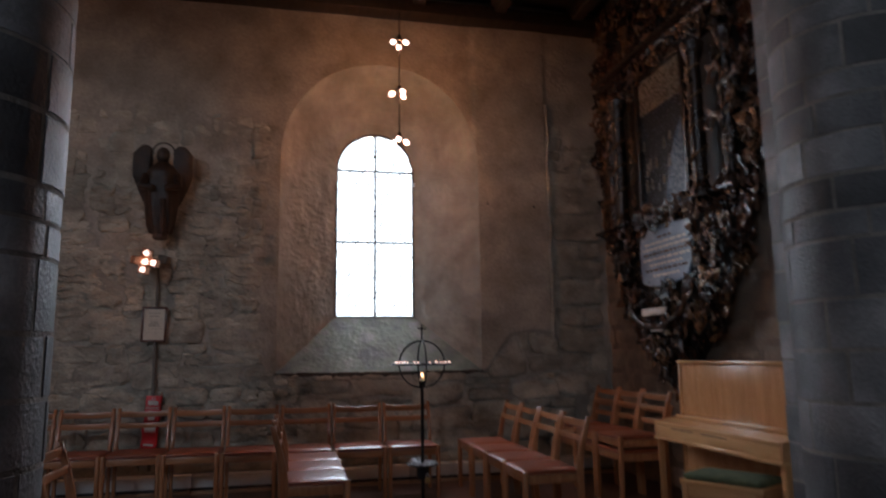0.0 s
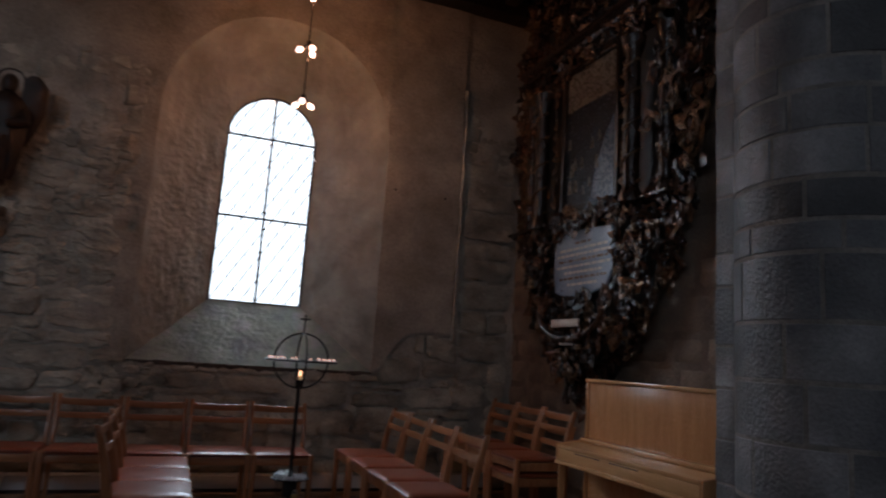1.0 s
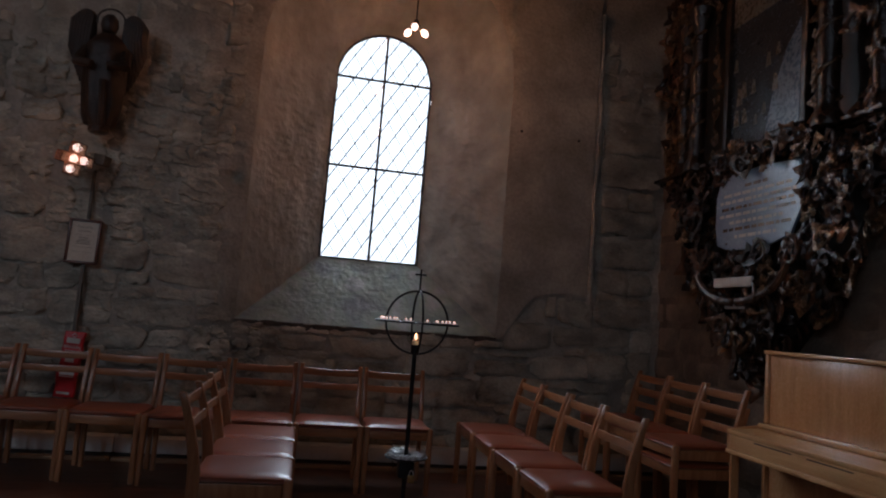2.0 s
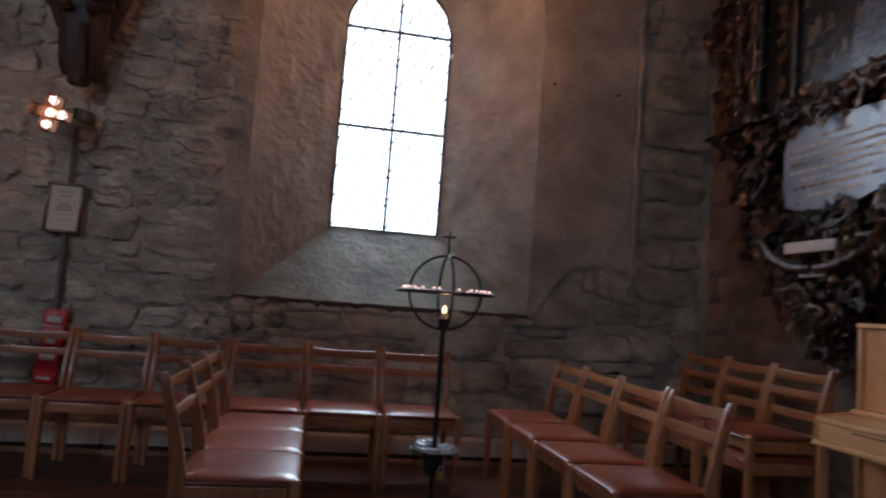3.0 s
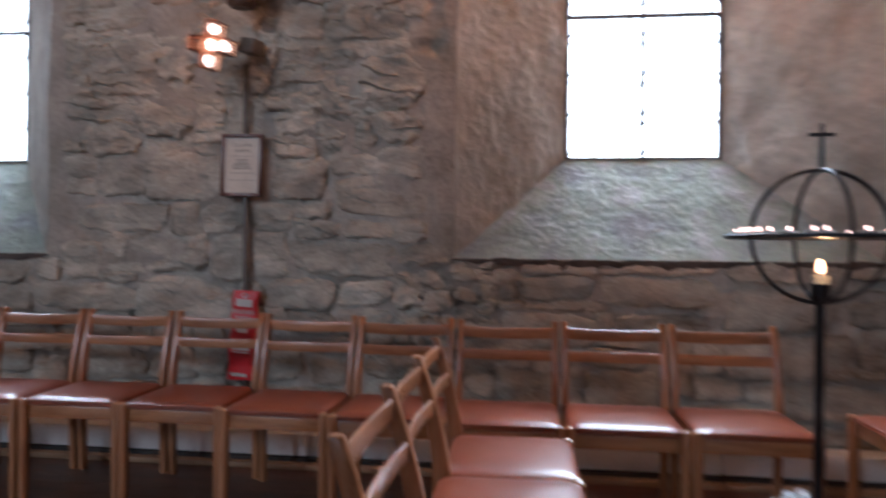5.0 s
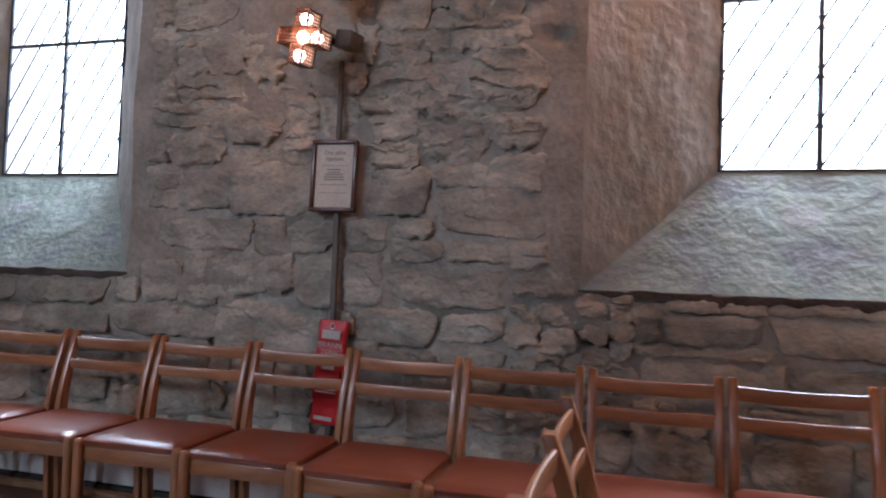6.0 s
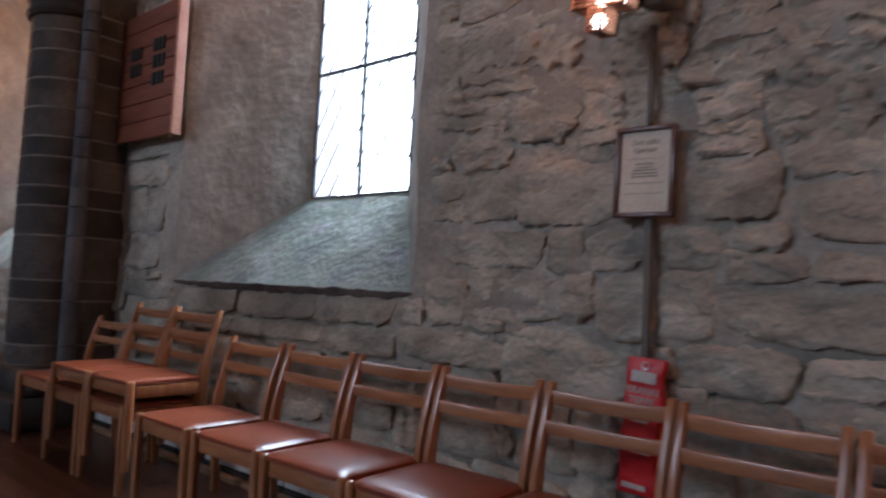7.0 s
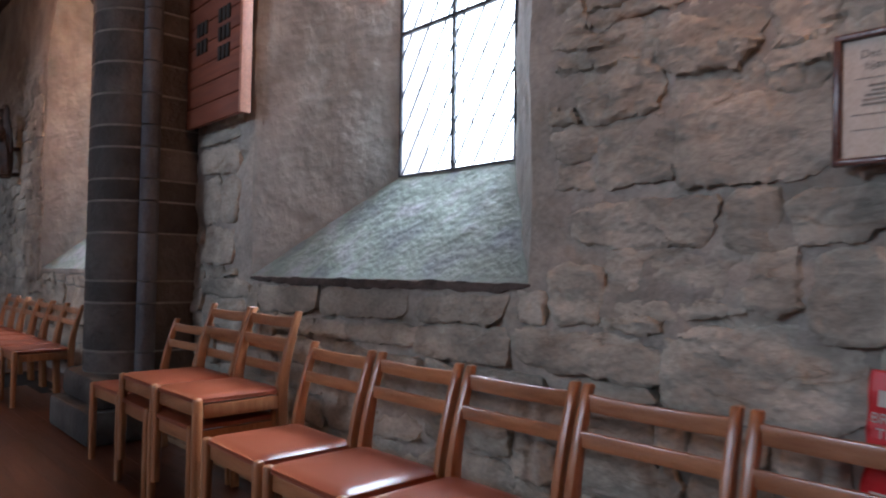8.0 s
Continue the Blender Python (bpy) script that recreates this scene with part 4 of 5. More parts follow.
part("hanging_hole", tube([(0.013 * math.cos(a), -0.024, 0.885 + 0.013 * math.sin(a)) for a in [k * math.tau / 12 for k in range(12)]], 0.003, 5, closed=True), M_ALU, fb)

# winged figure of dark oak, one plain carving
bm = lathe([(0.03, 0.0), (0.095, 0.01), (0.12, 0.08), (0.135, 0.2), (0.145, 0.34), (0.145, 0.46), (0.15, 0.55), (0.155, 0.62), (0.10, 0.69), (0.05, 0.73)], 28)
for v in bm.verts:
    fold = 1 + 0.12 * math.sin(6 * math.atan2(v.co.y, v.co.x) + v.co.z * 5) * (1 if v.co.z < 0.5 else 0.4)
    v.co.x, v.co.y = v.co.x * fold, v.co.y * 0.7 * fold
lathe([(0.01, 0.72), (0.05, 0.74), (0.066, 0.79), (0.06, 0.84), (0.03, 0.875), (0.005, 0.88)], 14, bm=bm)
tube([(0.10 * math.cos(a), 0.02, 0.84 + 0.09 * math.sin(a)) for a in [radians(-20 + 220 * k / 16) for k in range(17)]], 0.008, 6, bm=bm)
for s in (-1, 1):
    for f in range(7):
        # long feathers, the outer ones highest, hung from the raised shoulder of the wing
        q = f / 6
        tip = Vector((s * (0.13 + 0.11 * q), 0.05, 0.27 + 0.22 * q ** 1.5))
        root = Vector((s * (0.12 + 0.09 * q), 0.02, 0.80 + 0.10 * math.sin(math.pi * (0.25 + 0.5 * q))))
        mid = (root + tip) / 2 + Vector((s * 0.025 * q, -0.03, 0.03))
        tube([root, (root + mid) / 2 + Vector((s * 0.022 * q, 0, 0.01)), mid, (mid + tip) / 2 + Vector((s * 0.015, 0, 0)), tip], [0.022, 0.036, 0.036, 0.03, 0.008], 8, bm=bm, flat=0.6)
    tube([(s * 0.14, -0.02, 0.58), (s * 0.17, -0.10, 0.47), (s * 0.05, -0.15, 0.45)], [0.045, 0.042, 0.03], 8, bm=bm)
tube([(0.045, -0.09, 0.0), (0.03, -0.14, 0.35)], 0.026, 8, bm=bm)
lathe([(0.05, -0.05), (0.075, -0.03), (0.075, 0.0), (0.06, 0.02)], 14, bm=bm)
tube([(0, 0.0, 0.35), (0, 0.2, 0.35)], 0.03, 8, bm=bm)
tube([(0, 0.0, 0.01), (0, 0.2, 0.01)], 0.03, 8, bm=bm)
fig = tagged(part("wall_figure", bm, M_FIGURE), "dark oak carved winged figure fixed to the stone wall", "statue")
fig.matrix_world = pose(-1.285, 7.06, 2.47, 4, 0, 0)
far_fig = tagged(new("wall_figure", fig.data), "dark carved figure on the stone wall beyond the pier", "statue")
far_fig.matrix_world = pose(-11.4, 7.06, 2.35, 4, 0, 0)

# hymn board
hb = thing("hymn_board", pose(0, 0, 0), "red-brown plank hymn board with dark number plates", "hymn board")
bz = 2.11
for k in range(7):
    part("plank", box((-5.56, 7.125, bz + k * 0.139 + 0.003), (-4.72, 7.158, bz + (k + 1) * 0.139 - 0.003), 0.004), M_BOARD, hb)
part("backing", box((-5.54, 7.157, 2.12), (-4.74, 7.166, 3.07), 0), M_TAR, hb)
part("edge_strip", box((-4.718, 7.10, 2.10), (-4.688, 7.172, 3.09), 0.006), M_BOARD_EDGE, hb, "pale red edge strip")
for cxn in (-5.32, -4.98):
    for k in range(3 if cxn > -5.1 else 2):
        zz = 2.79 - 0.125 * k + (0.0 if cxn > -5.1 else -0.02)
        for d in (-0.06, 0.0, 0.06):
            part("number_plate", box((cxn + d - 0.02, 7.112, zz - 0.045), (cxn + d + 0.02, 7.126, zz + 0.045), 0.003), M_BLACK, hb)

# convector trunking and batten along the foot of the wall
tr = thing("wall_trunking", pose(0, 0, 0), "white painted trunking along the foot of the stone wall", "trunking", kind="structure")
for a, b in ((-5.45, -3.2), (-3.19, -0.9), (-0.89, 1.2), (1.21, 3.5)):
    part("cover", box((a, 7.06, 0.05), (b, 7.2, 0.165 + 0.004 * math.sin(a)), 0.006), M_WHITE, tr)
    # black strip in place of the shadow below the white cover
    part("base_strip", box((a, 7.045, 0.0), (b, 7.2, 0.045), 0.003), M_BLACK, tr)
    part("batten", box((a, 6.985, 0.0), (b, 7.04, 0.028), 0.004), M_BATTEN, tr)


# ---- candle globe ----
cg = thing("candle_globe", pose(1.07, 5.66, 0), "black wrought iron candle globe on a pole with tea light tray", "candle stand")
CZ, R = 1.195, 0.192
part("pole", tube([(0, 0, 0.03), (0, 0, 1.005)], 0.0135, 12), M_IRON, cg)
part("foot", lathe([(0.17, 0.0), (0.17, 0.012), (0.05, 0.02), (0.025, 0.06), (0.014, 0.09)], 24), M_IRON, cg)
for turn in (0, 90):
    a = radians(turn)
    part("hoop", tube([(R * math.cos(u) * math.cos(a), R * math.cos(u) * math.sin(a), CZ + R * math.sin(u)) for u in [k * math.tau / 48 for k in range(48)]], 0.0065, 6, closed=True), M_IRON, cg)
RR = 0.258
part("ring_shelf", lathe([(RR, CZ - 0.008), (RR, CZ + 0.002), (RR - 0.008, CZ + 0.004), (RR - 0.055, CZ + 0.004), (RR - 0.06, CZ - 0.004)], 56), M_IRON, cg)
for turn in range(0, 360, 90):
    a = radians(turn)
    part("bracket", tube([(R * 0.99 * math.cos(a), R * 0.99 * math.sin(a), CZ - 0.004), (RR * math.cos(a), RR * math.sin(a), CZ - 0.004)], 0.005, 5), M_IRON, cg)
part("finial_cross", box((-0.0055, -0.0055, CZ + R), (0.0055, 0.0055, CZ + R + 0.135), 0.0015, 1), M_IRON, cg)
part("finial_cross", box((-0.036, -0.005, CZ + R + 0.096), (0.036, 0.005, CZ + R + 0.107), 0.0015, 1), M_IRON, cg)
part("candle_cup", lathe([(0.024, 1.0), (0.026, 1.005), (0.027, 1.055), (0.03, 1.058), (0.024, 1.058)], 20), M_IRON, cg)
part("tray", lathe([(0.02, 0.376), (0.11, 0.380), (0.128, 0.385), (0.131, 0.392), (0.127, 0.392), (0.11, 0.388), (0.02, 0.386)], 36), M_IRON, cg)
part("money_box", box((-0.045, -0.045, 0.27), (0.045, 0.045, 0.374), 0.006), M_IRON, cg)
lock = part("padlock", box((-0.02 + 0.03, -0.062, 0.248), (0.03 + 0.02, -0.047, 0.292), 0.004), M_BRASS, cg, "brass padlock")
part("shackle", tube([(0.03 + 0.013 * math.cos(u), -0.055, 0.292 + 0.028 * math.sin(u)) for u in [math.pi * k / 10 for k in range(11)]], 0.003, 6), M_ALU, lock)
pc = thing("pillar_candle", pose(1.07, 5.66, 1.052), "short cream pillar candle burning in the globe", "candle")
part("wax", lathe([(0.023, 0.0), (0.0235, 0.022), (0.0225, 0.031), (0.016, 0.029)], 18), M_WAX, pc)
part("flame", lathe([(0.001, 0.034), (0.0085, 0.042), (0.010, 0.052), (0.006, 0.067), (0.001, 0.078)], 10), M_FLAME, pc)
lamp("candle_light", "POINT", pose(1.07, 5.625, 1.135), 0.32, (1.0, 0.55, 0.25), 0.012)


def tealight(x, y, zz, lit, group):
    t = thing("tea_light", pose(x, y, zz), "lit tea light in an aluminium cup on the iron ring" if lit else "spent tea light in an aluminium cup on the tray", "tea light", group)
    part("cup", lathe([(0.017, 0), (0.019, 0.002), (0.019, 0.006 if lit else 0.018), (0.0175, 0.006 if lit else 0.018), (0.0172, 0.005 if lit else 0.012)], 12), M_ALU, t)
    part("wax", lathe([(0.0165, 0.003), (0.0165, 0.006)], 12), M_WAX, t)
    if lit:
        part("flame", lathe([(0.001, 0.006), (0.0045, 0.010), (0.004, 0.014), (0.001, 0.019)], 8), M_TEALIGHT, t)
    return t


rnd = random.Random(9)
for deg in (188, 194, 200, 207, 216, 229, 244, 251, 275, 292, 301, 309, 318, 335, 343, 20, 48, 90, 120, 150):
    a = radians(deg)
    tealight(1.07 + (RR - 0.028) * math.cos(a), 5.66 + (RR - 0.028) * math.sin(a), CZ + 0.004, True, "tea lights on the ring")
for k in range(24):
    a, rad = k * 2.4, 0.040 + 0.068 * math.sqrt(k / 24)
    cup = tealight(1.07 + rad * math.cos(a), 5.66 + rad * math.sin(a), 0.389 + (0.017 if k % 5 == 4 else 0), False, "tea lights on the tray")
    if k % 5 == 4:
        cup.matrix_world = cup.matrix_world @ Matrix.Rotation(radians(14), 4, "X")

# ---- hanging lamps, each with three clusters of bulbs, one to a bay ----
def pendant(x, power):
    hl = thing("pendant_lamp", pose(x, 6.4, 0), "hanging rod with three clusters of bare lit bulbs", "pendant lamp", "pendant lamps of the aisle")
    part("rod", tube([(0, 0, 3.40), (0, 0, ROOF + 0.13)], 0.006, 8), M_IRON, hl)
    for n, zz in enumerate((3.38, 3.87, 4.40)):
        part("hub", lathe([(0.006, zz + 0.0), (0.022, zz + 0.01), (0.022, zz + 0.05), (0.008, zz + 0.07)], 12), M_IRON, hl)
        for k in range(3):
            a = radians(120 * k + 35 * n + 15)
            d = Vector((math.cos(a), math.sin(a), -0.75)).normalized()
            s0 = Vector((0, 0, zz + 0.03))
            hold = part("bulb_holder", tube([s0 + d * 0.015, s0 + d * 0.06], 0.012, 8), M_IRON, hl)
            part("bulb", tube([s0 + d * q for q in (0.06, 0.07, 0.085, 0.105, 0.12, 0.127)], [0.009, 0.016, 0.025, 0.024, 0.014, 0.003], 10), M_BULB, hold)
        lamp("bulb_light", "POINT", pose(x, 6.4, zz - 0.09), power, WARM, 0.05)


# lamp at -3.6 is unseen, added as fill; -8.6 follows from warm plaster
for px, power in ((1.0, 14.2), (-3.6, 4), (-8.6, 14)):
    pendant(px, power)

# ---- carved memorial on the east wall ----
ep = thing("carved_memorial", pose(EAST, 5.65, 0, 0, 0, -90), "tall dark baroque carved wooden memorial with painting and text plate", "memorial")
# in its own frame: x runs along the wall (to the viewer's right), -y stands out from the wall


def outline_half(zz):
    """Half width of the carved body by height."""
    keys = ((0.95, 0.05), (1.05, 0.14), (1.19, 0.28), (1.38, 0.48), (1.70, 0.84), (2.05, 1.01), (2.58, 1.24), (3.07, 1.30), (3.55, 1.40), (4.28, 1.36), (4.94, 1.18), (5.15, 1.0))
    for (z0, w0), (z1, w1) in zip(keys, keys[1:]):
        if z0 <= zz <= z1:
            return w0 + (w1 - w0) * (zz - z0) / (z1 - z0)
    return 0.3


bm = bmesh.new()
left = [(-outline_half(zz) + 0.16 * min(1, outline_half(zz)), zz) for zz in [1.0 + 0.1 * k for k in range(41)]]
prism(left + [(-x, zz) for x, zz in left[::-1]], -0.10, -0.012, bm=bm)
part("back_board", bm, M_TAR, ep, "soot-dark back board")
part("painting", box((-0.385, -0.155, 2.68), (0.385, -0.135, 3.99), 0), M_PAINT, ep, "dark old oil painting")
part("painted_sky", box((-0.38, -0.158, 3.62), (0.38, -0.1552, 3.98), 0), M_PAINT_SKY, ep)
# bluish window sheen on the lower right of the painting, put in as colour
b = prism([(0.02, 2.70), (0.34, 2.70), (0.375, 3.05), (0.36, 3.42), (0.22, 3.25), (0.08, 2.95)], -0.158, -0.1552)
part("painted_drapery", b, M_PAINT_SHEEN, ep)
rnd = random.Random(17)
for k in range(11):
    x, zz = -0.31 + 0.105 * (k % 5) + rnd.uniform(-0.03, 0.03), 2.88 + 0.2 * (k // 4) + rnd.uniform(-0.05, 0.05)
    s = rnd.uniform(0.02, 0.035)
    part("painted_patch", prism([(x - s, zz - 2.4 * s), (x + s, zz - 2.4 * s), (x + 0.5 * s, zz + s), (x - 0.4 * s, zz + 1.4 * s)], -0.159, -0.1562), M_PAINT_SKY, ep)
for lo, hi in (((-0.445, -0.19, 2.64), (-0.385, -0.12, 4.02)), ((0.385, -0.19, 2.64), (0.445, -0.12, 4.02)), ((-0.445, -0.19, 3.985), (0.445, -0.12, 4.04)), ((-0.445, -0.19, 2.62), (0.445, -0.12, 2.685))):
    part("painting_frame", box(lo, hi, 0.012), M_CARVED, ep)
part("text_plate", prism([(-0.43, 1.93), (-0.30, 1.89), (0.10, 1.88), (0.36, 1.95), (0.44, 2.10), (0.46, 2.25), (0.41, 2.43), (0.0, 2.455), (-0.40, 2.445), (-0.455, 2.30), (-0.46, 2.08)], -0.20, -0.18, 0.004), M_PLATE, ep, "blue-grey painted text plate with window sheen in its colour")
rnd = random.Random(5)
for k, (zz, wide) in enumerate(((2.345, 0.12), (2.295, 0.36), (2.245, 0.40), (2.195, 0.38), (2.145, 0.40), (2.09, 0.28), (2.04, 0.36), (1.985, 0.22))):
    x = -wide
    while x < wide:
        run = rnd.uniform(0.03, 0.10)
        part("text_line", box((x, -0.2025, zz - 0.011), (min(x + run, wide), -0.2005, zz + 0.011), 0), M_PALE if k % 3 else M_GILT, ep)
        x += run + 0.018


def cornice(x0, x1, zz, tall, deep, name="cornice"):
    prof = [(0, 0), (0.35, 0), (0.45, 0.15), (0.45, 0.3), (0.7, 0.45), (0.75, 0.62), (1.0, 0.75), (1.0, 1.0), (0, 1.0)]
    loops = [[(x, -0.05 - d * deep * g, zz + h * tall) for d, h in prof] for x, g in ((x0, 1.0), (x1, 1.0))]
    b = loft(loops, caps=True)
    bmesh.ops.recalc_face_normals(b, faces=list(b.faces))
    return part(name, b, M_CARVED, ep)


cornice(-1.30, -0.52, 2.50, 0.08, 0.22)
cornice(0.50, 1.10, 2.50, 0.08, 0.20)
cornice(-0.52, 0.50, 2.49, 0.07, 0.20)
cornice(-1.12, 1.12, 4.08, 0.17, 0.26)
cornice(-0.80, 0.80, 4.75, 0.12, 0.20)
part("frieze", box((-0.95, -0.18, 4.0), (0.95, -0.06, 4.08), 0.01), M_CARVED, ep)
part("upper_panel", box((-0.42, -0.16, 4.22), (0.42, -0.10, 4.72), 0.02), M_PAINT, ep)

# twisted columns wound with vines
for s in (-1, 1):
    for off, rad in ((0.70, 0.06), (1.02, 0.05)):
        x0, y0 = s * off, -0.24 if off < 0.8 else -0.17
        b = lathe([(rad * 1.6, 2.55), (rad * 1.6, 2.6), (rad * 1.1, 2.66), (rad, 2.7), (rad * 1.12, 3.1), (rad, 3.6), (rad * 0.9, 3.72), (rad * 1.5, 3.82), (rad * 1.7, 3.9)], 16, (x0, y0, 0))
        col = part("memorial_column", b, M_CARVED, ep)
        turns = 4
        vine = [(x0 + rad * 1.15 * math.cos(u), y0 + rad * 1.15 * math.sin(u), 2.7 + 1.0 * u / (turns * math.tau)) for u in [k * turns * math.tau / 60 for k in range(61)]]
        part("vine", tube(vine, [0.011 + 0.005 * math.sin(k * 1.7) for k in range(61)], 6), M_GILT, col, "worn gilt vine")


def scroll(size, rnd, curl=1.6):
    """An acanthus curl: one tapered spiral whose outer side breaks into leaf lobes."""
    b = bmesh.new()
    n, sides = 26, 7
    pts, rad = [], []
    for k in range(n + 1):
        u = k / n
        a = curl * math.tau * u
        r = size * (1 - 0.82 * u)
        pts.append((r * math.cos(a), -0.02 - 0.35 * size * math.sin(math.pi * u) - 0.02 * u, r * math.sin(a)))
        rad.append(size * 0.19 * (1 - 0.5 * u) * (1 + 0.15 * math.sin(k * 2.1)))
    tube(pts, rad, sides, bm=b)
    b.verts.ensure_lookup_table()
    for k in range(n + 1):
        lobe = max(0.0, math.sin(k * math.tau / 5.0)) * size * rnd.uniform(0.45, 0.8) * (1 - 0.6 * k / n)
        c = Vector(pts[k])
        out = Vector((c.x, 0, c.z)).normalized()
        for j in range(sides):
            v = b.verts[k * sides + j]
            g = max(0.0, (v.co - c).normalized().dot(out))
            v.co += (out * 1.0 + Vector((-out.z, 0, out.x)) * 0.5 + Vector((0, -0.5, 0))) * lobe * g ** 2
    return b


def bud(size, rnd):
    """A lumpy carved boss of leaves or fruit."""
    b = bmesh.new()
    bmesh.ops.create_icosphere(b, subdivisions=3, radius=size * 0.75, matrix=Matrix.Diagonal((1, 0.75, rnd.uniform(0.8, 1.4), 1)))
    sd = rnd.uniform(0, 50)
    for v in b.verts:
        q = v.co.normalized()
        v.co *= 0.75 + 0.85 * abs(n3(q.x + sd, q.y, q.z, 2.6)) + 0.35 * n3(q.x, q.y + sd, q.z, 6.0)
    return b


rnd = random.Random(77)
MESHES = {}
for kind in range(8):
    for mt in (M_CARVED, M_CARVED_WORN, M_GILT):
        bmx = scroll(0.1, rnd, rnd.uniform(1.0, 1.9)) if kind < 5 else bud(0.085, rnd)
        MESHES[kind, mt.name] = finish("acanthus_scroll" if kind < 5 else "carved_boss", bmx, mt)


def ornament(x, y, zz, size, turn, s, mt, kind):
    ob = new("acanthus_scroll" if kind < 5 else "carved_boss", MESHES[kind, mt.name])
    ob.parent = ep
    k = size / 0.1
    ob.matrix_local = pose(x, y, zz, rnd.uniform(-20, 20), turn, rnd.uniform(-20, 20)) @ Matrix.Diagonal((s * k, k, k, 1))


def pick():
    return rnd.choices((M_CARVED, M_CARVED_WORN, M_GILT), (6, 5, 3))[0]


# side wings and hanging apron, mirrored left and right with small differences
for s in (-1, 1):
    zz = 1.02
    while zz < 5.05:
        w = outline_half(zz)
        step = rnd.uniform(0.055, 0.09)
        ornament(s * (w - 0.05), rnd.uniform(-0.12, -0.04), zz, rnd.uniform(0.07, 0.13), rnd.uniform(0, 360), s, pick(), rnd.randint(0, 6))
        inner = 0.50 if 1.88 < zz < 2.46 else 0.86 if 2.55 < zz < 4.02 else 0.0
        x = w - 0.17
        while x > inner:
            ornament(s * x, rnd.uniform(-0.26, -0.12) if zz < 2.5 else rnd.uniform(-0.2, -0.08), zz + rnd.uniform(-0.03, 0.03), rnd.uniform(0.05, 0.10), rnd.uniform(0, 360), s, pick(), rnd.randint(0, 7))
            x -= rnd.uniform(0.10, 0.15)
        zz += step
# fruit and leaf swags over the plate and in the crown
for k in range(26):
    x = -0.46 + 0.92 * k / 25
    ornament(x, -0.23, 2.55 + 0.05 * math.sin(k * 0.9) + 0.02, rnd.uniform(0.05, 0.085), rnd.uniform(0, 360), rnd.choice((-1, 1)), pick(), rnd.randint(3, 7))
for k in range(14):
    ornament(-0.8 + 1.6 * k / 13, -0.2, 4.22 + 0.03 * math.sin(k), rnd.uniform(0.06, 0.1), rnd.uniform(0, 360), rnd.choice((-1, 1)), pick(), rnd.randint(0, 7))
for s in (-1, 1):
    for k in range(12):
        ornament(s * 0.53, -0.17, 2.66 + 0.11 * k, 0.042, rnd.uniform(0, 360), s, M_GILT, rnd.randint(0, 4))
    # big sweeping side volutes
    part("volute", tube([(s * (1.08 + 0.13 * math.sin(u * 3.3)), -0.12, 2.62 + 1.15 * u) for u in [k / 24 for k in range(25)]], [0.028 + 0.016 * math.sin(k * 0.8) for k in range(25)], 7), M_CARVED_WORN, ep)
    part("volute", tube([(s * (0.02 + 0.46 * math.sin(u * 1.5)), -0.325, 1.50 + 0.26 * (1 - math.cos(u * 1.5))) for u in [k / 20 for k in range(21)]], [0.034 - 0.012 * k / 20 for k in range(21)], 8), M_CARVED_WORN, ep)
part("cartouche", box((-0.26, -0.33, 1.605), (0.16, -0.305, 1.672), 0.008), M_PALE, ep, "pale painted scroll")
part("cartouche", box((-0.12, -0.33, 1.455), (0.08, -0.305, 1.49), 0.008), M_PALE, ep, "pale painted scroll")

# ---- stones of the north wall and floor planks, piece by piece ----
rnd = random.Random(2)


